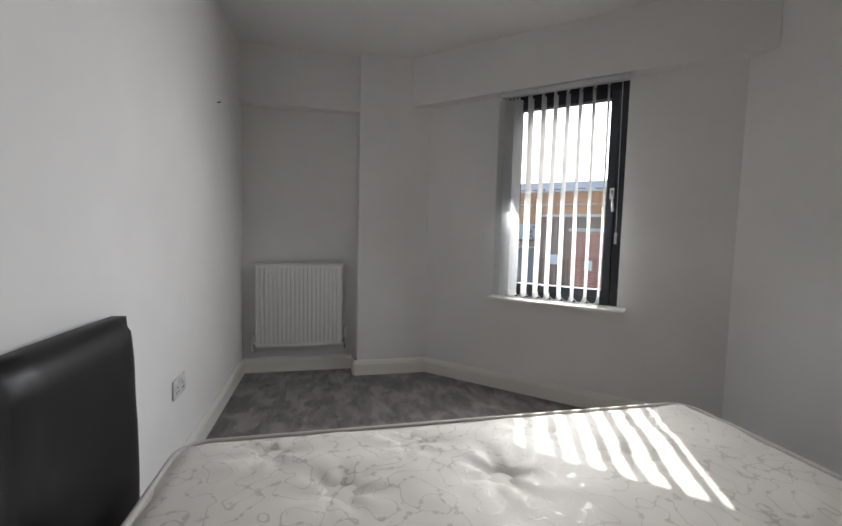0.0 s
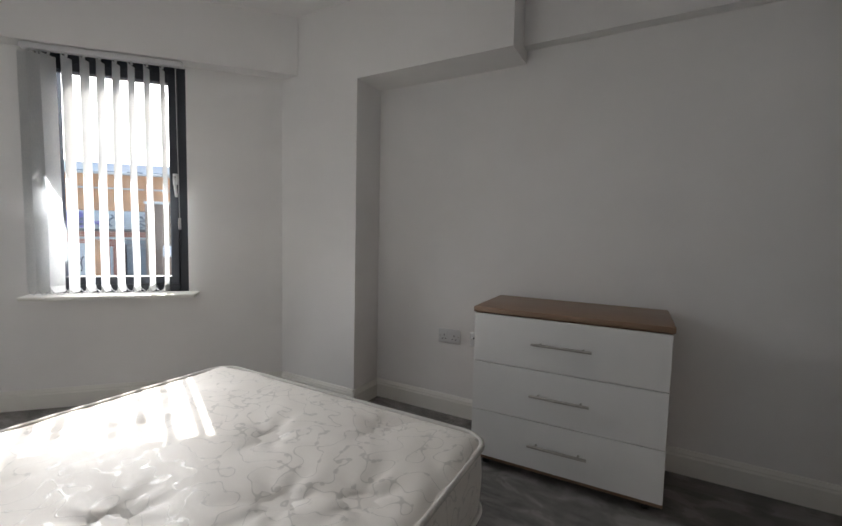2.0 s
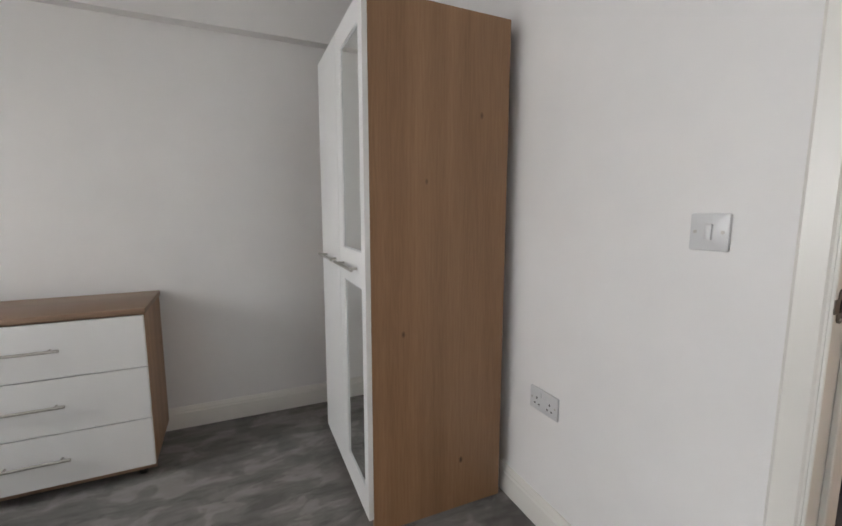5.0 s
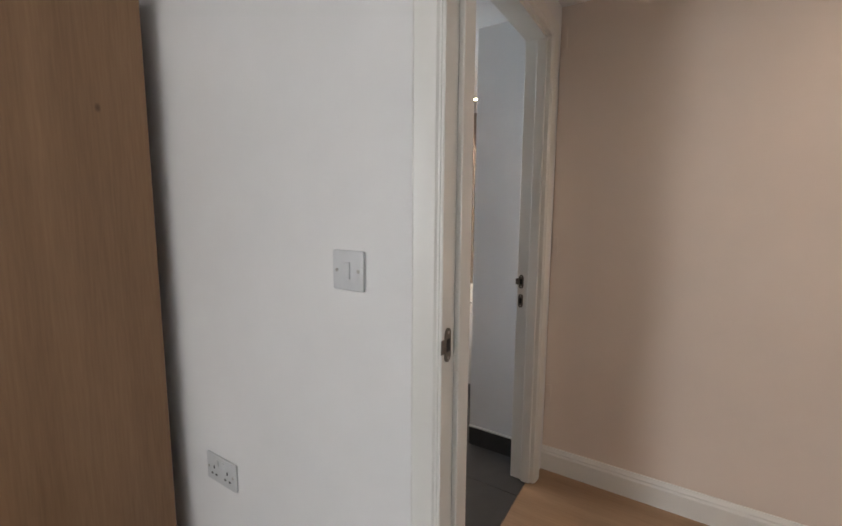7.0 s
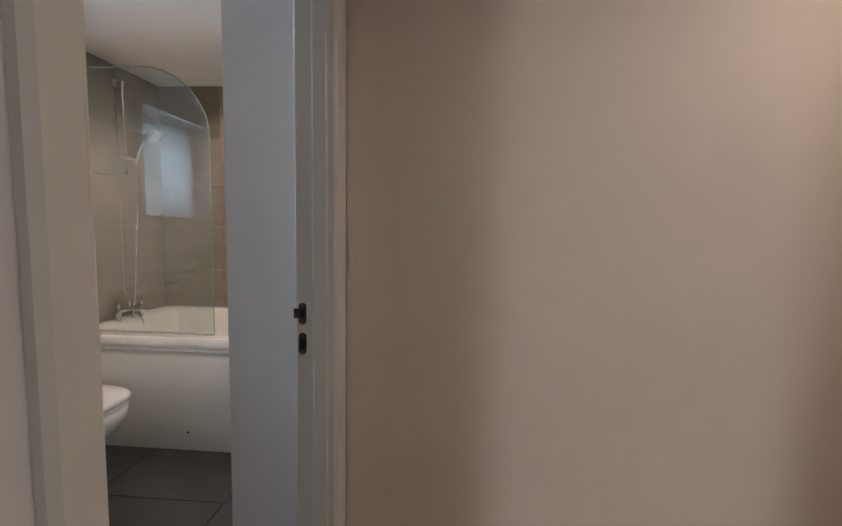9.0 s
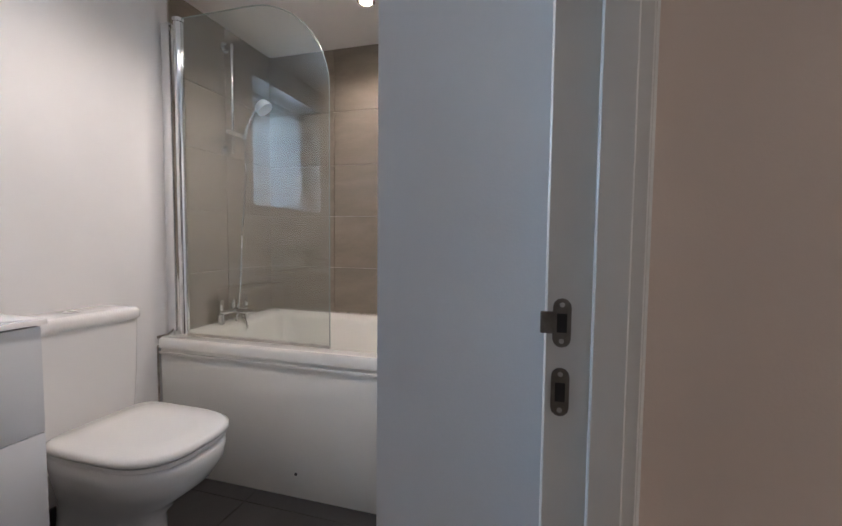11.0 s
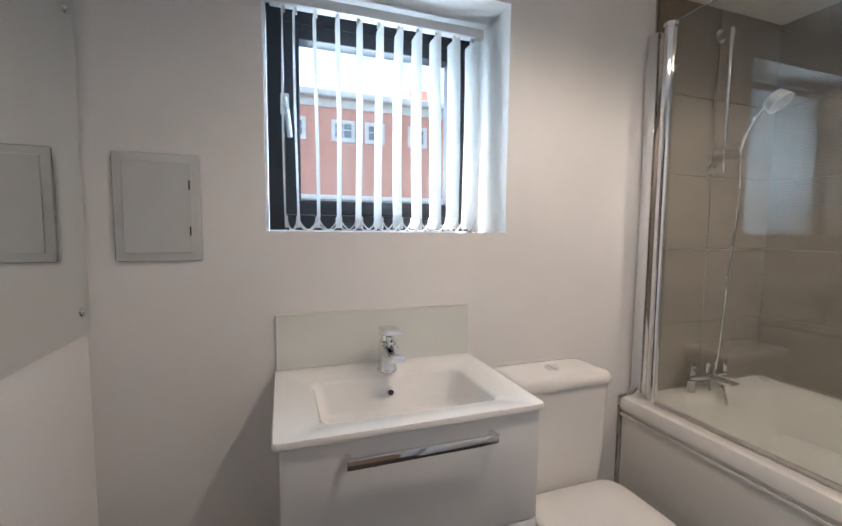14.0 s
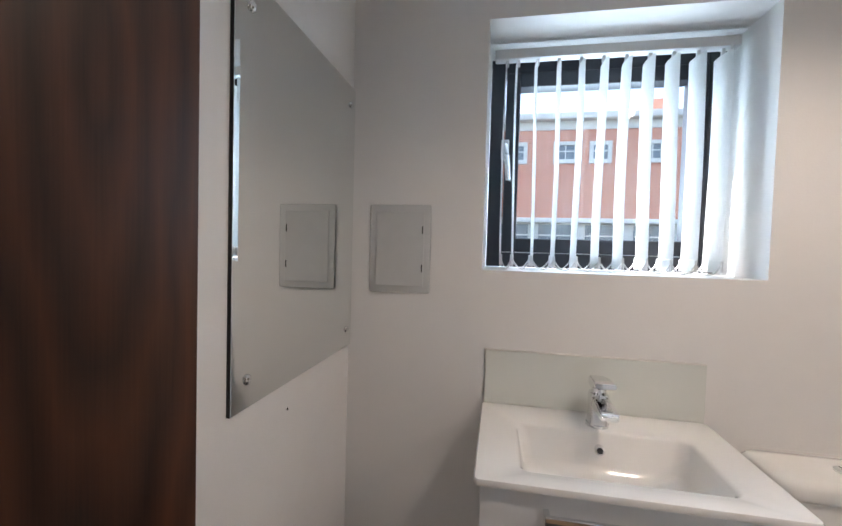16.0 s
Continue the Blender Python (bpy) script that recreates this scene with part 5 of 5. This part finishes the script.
part("small_sign", box(B(), (-0.12, -0.02, 1.3), (0.08, -0.002, 1.55), 0.003), M_SIGN, gp)

fb = thing("office_block", WIN @ pose(-4, 46, GROUND), "pale rendered office block far off", "building")
part("wall", box(B(), (-16, 0, 0), (6, 10, 8.6)), M_FAR, fb)
for r in range(2):
    for c in range(9):
        part("window", box(B(), (-15 + c * 2.3, -0.06, 3.2 + r * 3.0), (-13.6 + c * 2.3, 0.02, 4.8 + r * 3.0)), M_DARKGLASS, fb)
tb = thing("gabled_house", WIN @ pose(2.2, 22, GROUND), "orange brick house with a gable far off", "building")
part("wall", box(B(), (-3.2, 0, 0), (3.4, 7, 5.0)), M_BRICK_ORANGE, tb)
bm = B()
loft(bm, [[(-3.3, y, 5.0), (3.5, y, 5.0), (0.1, y, 7.0)] for y in (-0.1, 7.1)])
part("roof", bm, M_HOARDING, tb)

# brick building across from the bathroom
rb = thing("brick_building", pose(0, 15, GROUND), "red brick building with white cornice and small windows", "building")
G = -GROUND + 0.42
XS = [(0.76, 1.71), (2.68, 3.59), (4.0, 4.8), (5.8, 6.62), (-1.2, -0.3), (-3.0, -2.1), (7.8, 8.7), (9.6, 10.5)]
bm = B()
box(bm, (-12, 0, 2.24 + G), (16, 5, 5.62 + G))
part("wall", bm, M_BRICK_RED, rb)
part("frieze", box(B(), (-12, -0.05, 5.62 + G), (16, 5, 5.95 + G)), M_STONE, rb)
part("cornice", box(B(), (-12.1, -0.35, 5.95 + G), (16.1, 5, 6.2 + G), 0.03), M_STONE, rb, "white stone cornice")
part("band", box(B(), (-12, -0.12, 2.06 + G), (16, 5, 2.24 + G), 0.02), M_STONE, rb)
part("ground_floor", box(B(), (-12, 0.2, 0), (16, 5, 2.06 + G)), M_STONE, rb)
for a, b in XS:
    wdw = part("window", box(B(), (a + 0.14, -0.02, 4.49 + G), (b - 0.14, 0.03, 5.03 + G)), M_DARKGLASS, rb)
    bm = B()
    for p, q in (((a, 4.33), (a + 0.14, 5.17)), ((b - 0.14, 4.33), (b, 5.17)), ((a + 0.14, 4.33), (b - 0.14, 4.49)), ((a + 0.14, 5.03), (b - 0.14, 5.17))):
        box(bm, (p[0], -0.08, p[1] + G), (q[0], 0.02, q[1] + G))
    part("window_frame", bm, M_STONE, wdw)
    bm = B()
    box(bm, ((a + b) / 2 - 0.02, -0.04, 4.49 + G), ((a + b) / 2 + 0.02, 0.0, 5.03 + G))
    box(bm, (a + 0.14, -0.04, 4.78 + G), (b - 0.14, 0.0, 4.82 + G))
    part("glazing_bar", bm, M_STONE, wdw)
for k in range(14):
    x = -10 + k * 1.75
    wdw = part("window", box(B(), (x, 0.12, 0.9 + G), (x + 1.35, 0.21, 2.0 + G)), M_DARKGLASS, rb)
    part("glazing_bar", box(B(), (x, 0.08, 1.55 + G), (x + 1.35, 0.13, 1.6 + G)), M_STONE, wdw)
part("chimney", box(B(), (6.5, 2.0, 6.2 + G), (7.4, 3.0, 7.4 + G)), M_BRICK_RED, rb)

# ---- tiles ----
east = solid("tiling_east", box(B(), (BE + 0.004, BS, 0.60), (BE + 0.012, BN, CEIL_BATH)), M_GROUT, "taupe stone tiles on the long bath wall", "tiling")
north = solid("tiling_north", box(B(), (2.085, BN - 0.004, 0.60), (BE, BN, CEIL_BATH)), M_GROUT, "taupe stone tiles on the tap wall", "tiling")
south = solid("tiling_south", box(B(), (2.0, BS, 0.60), (BE, BS + 0.004, CEIL_BATH)), M_GROUT, "taupe stone tiles at the foot of the bath", "tiling")
ZS = [0.585, 0.885, 1.19, 1.49, 1.80, CEIL_BATH]


def tile_box(w, h, t=0.009):
    return mesh_of(box(B(), (0, 0, 0), (w, t, h), 0.0012, 1), "tile", M_TILE)


def lay(parent, m, u0, u1, cuts):
    """Tiles in rows: cuts are the upright joints along the wall."""
    us = [u0] + [c for c in cuts if u0 < c < u1] + [u1]
    for z0, z1 in zip(ZS, ZS[1:]):
        z0 = max(z0, 0.602)
        for a, b in zip(us, us[1:]):
            ob = new("tile", tile_box(b - a - 0.003, z1 - z0 - 0.003))
            ob.matrix_world = m @ pose(a + 0.0015, 0, z0 + 0.0015)
            ob.parent = parent


# local y of a tile points out of the wall
lay(east, Matrix.Translation((BE + 0.006, BN, 0)) @ pose(0, 0, 0, 0, 0, -90) @ Matrix.Diagonal((1, -1, 1, 1)) @ Matrix.Translation((0, 0, 0)), 0.004, BN - BS - 0.004, (0.45, 1.045, 1.645))
lay(north, Matrix.Translation((0, BN - 0.002, 0)) @ Matrix.Diagonal((1, -1, 1, 1)), 2.087, BE - 0.004, (2.42,))
lay(south, Matrix.Translation((0, BS + 0.002, 0)), 2.0, BE - 0.004, (2.4,))
bf = solid("floor_bath", box(B(), (0.1, -1.92, -0.15), (2.9, 0.0, -0.008)), M_GROUT_DARK, "charcoal tiled bathroom floor", "floor")
tile_mesh = mesh_of(box(B(), (0, 0, -0.008), (0.297, 0.597, 0.0), 0.0012, 1), "tile", M_FLOORTILE)
for i in range(9):
    for j in range(4):
        x, y = 0.12 + i * 0.3, -1.93 + j * 0.6
        if y + 0.6 < -0.05 + 0.6 and x < 2.72:
            ob = new("tile", tile_mesh)
            ob.matrix_world = pose(x, y, 0.0)
            ob.parent = bf
for a, b in (((BW, -1.855), (BW, BN)), ((EX - 0.005, BY1), (EX - 0.005, -1.558))):
    s = 1 if a[0] > 1 else -1
    bm = box(B(), (a[0], a[1], 0), (a[0] - s * 0.009, b[1], 0.10), 0.001, 1)
    solid("baseboard", bm, M_FLOORTILE, "charcoal tile upstand at the wall foot", "skirting")
    solid("trim", box(B(), (a[0], a[1], 0.101), (a[0] - s * 0.011, b[1], 0.108)), M_TRIM, "thin white trim above the tile upstand", "trim")
solid("baseboard", box(B(), (BW, BN, 0), (1.985, BN - 0.009, 0.10), 0.001, 1), M_FLOORTILE, "charcoal tile upstand at the wall foot", "skirting")
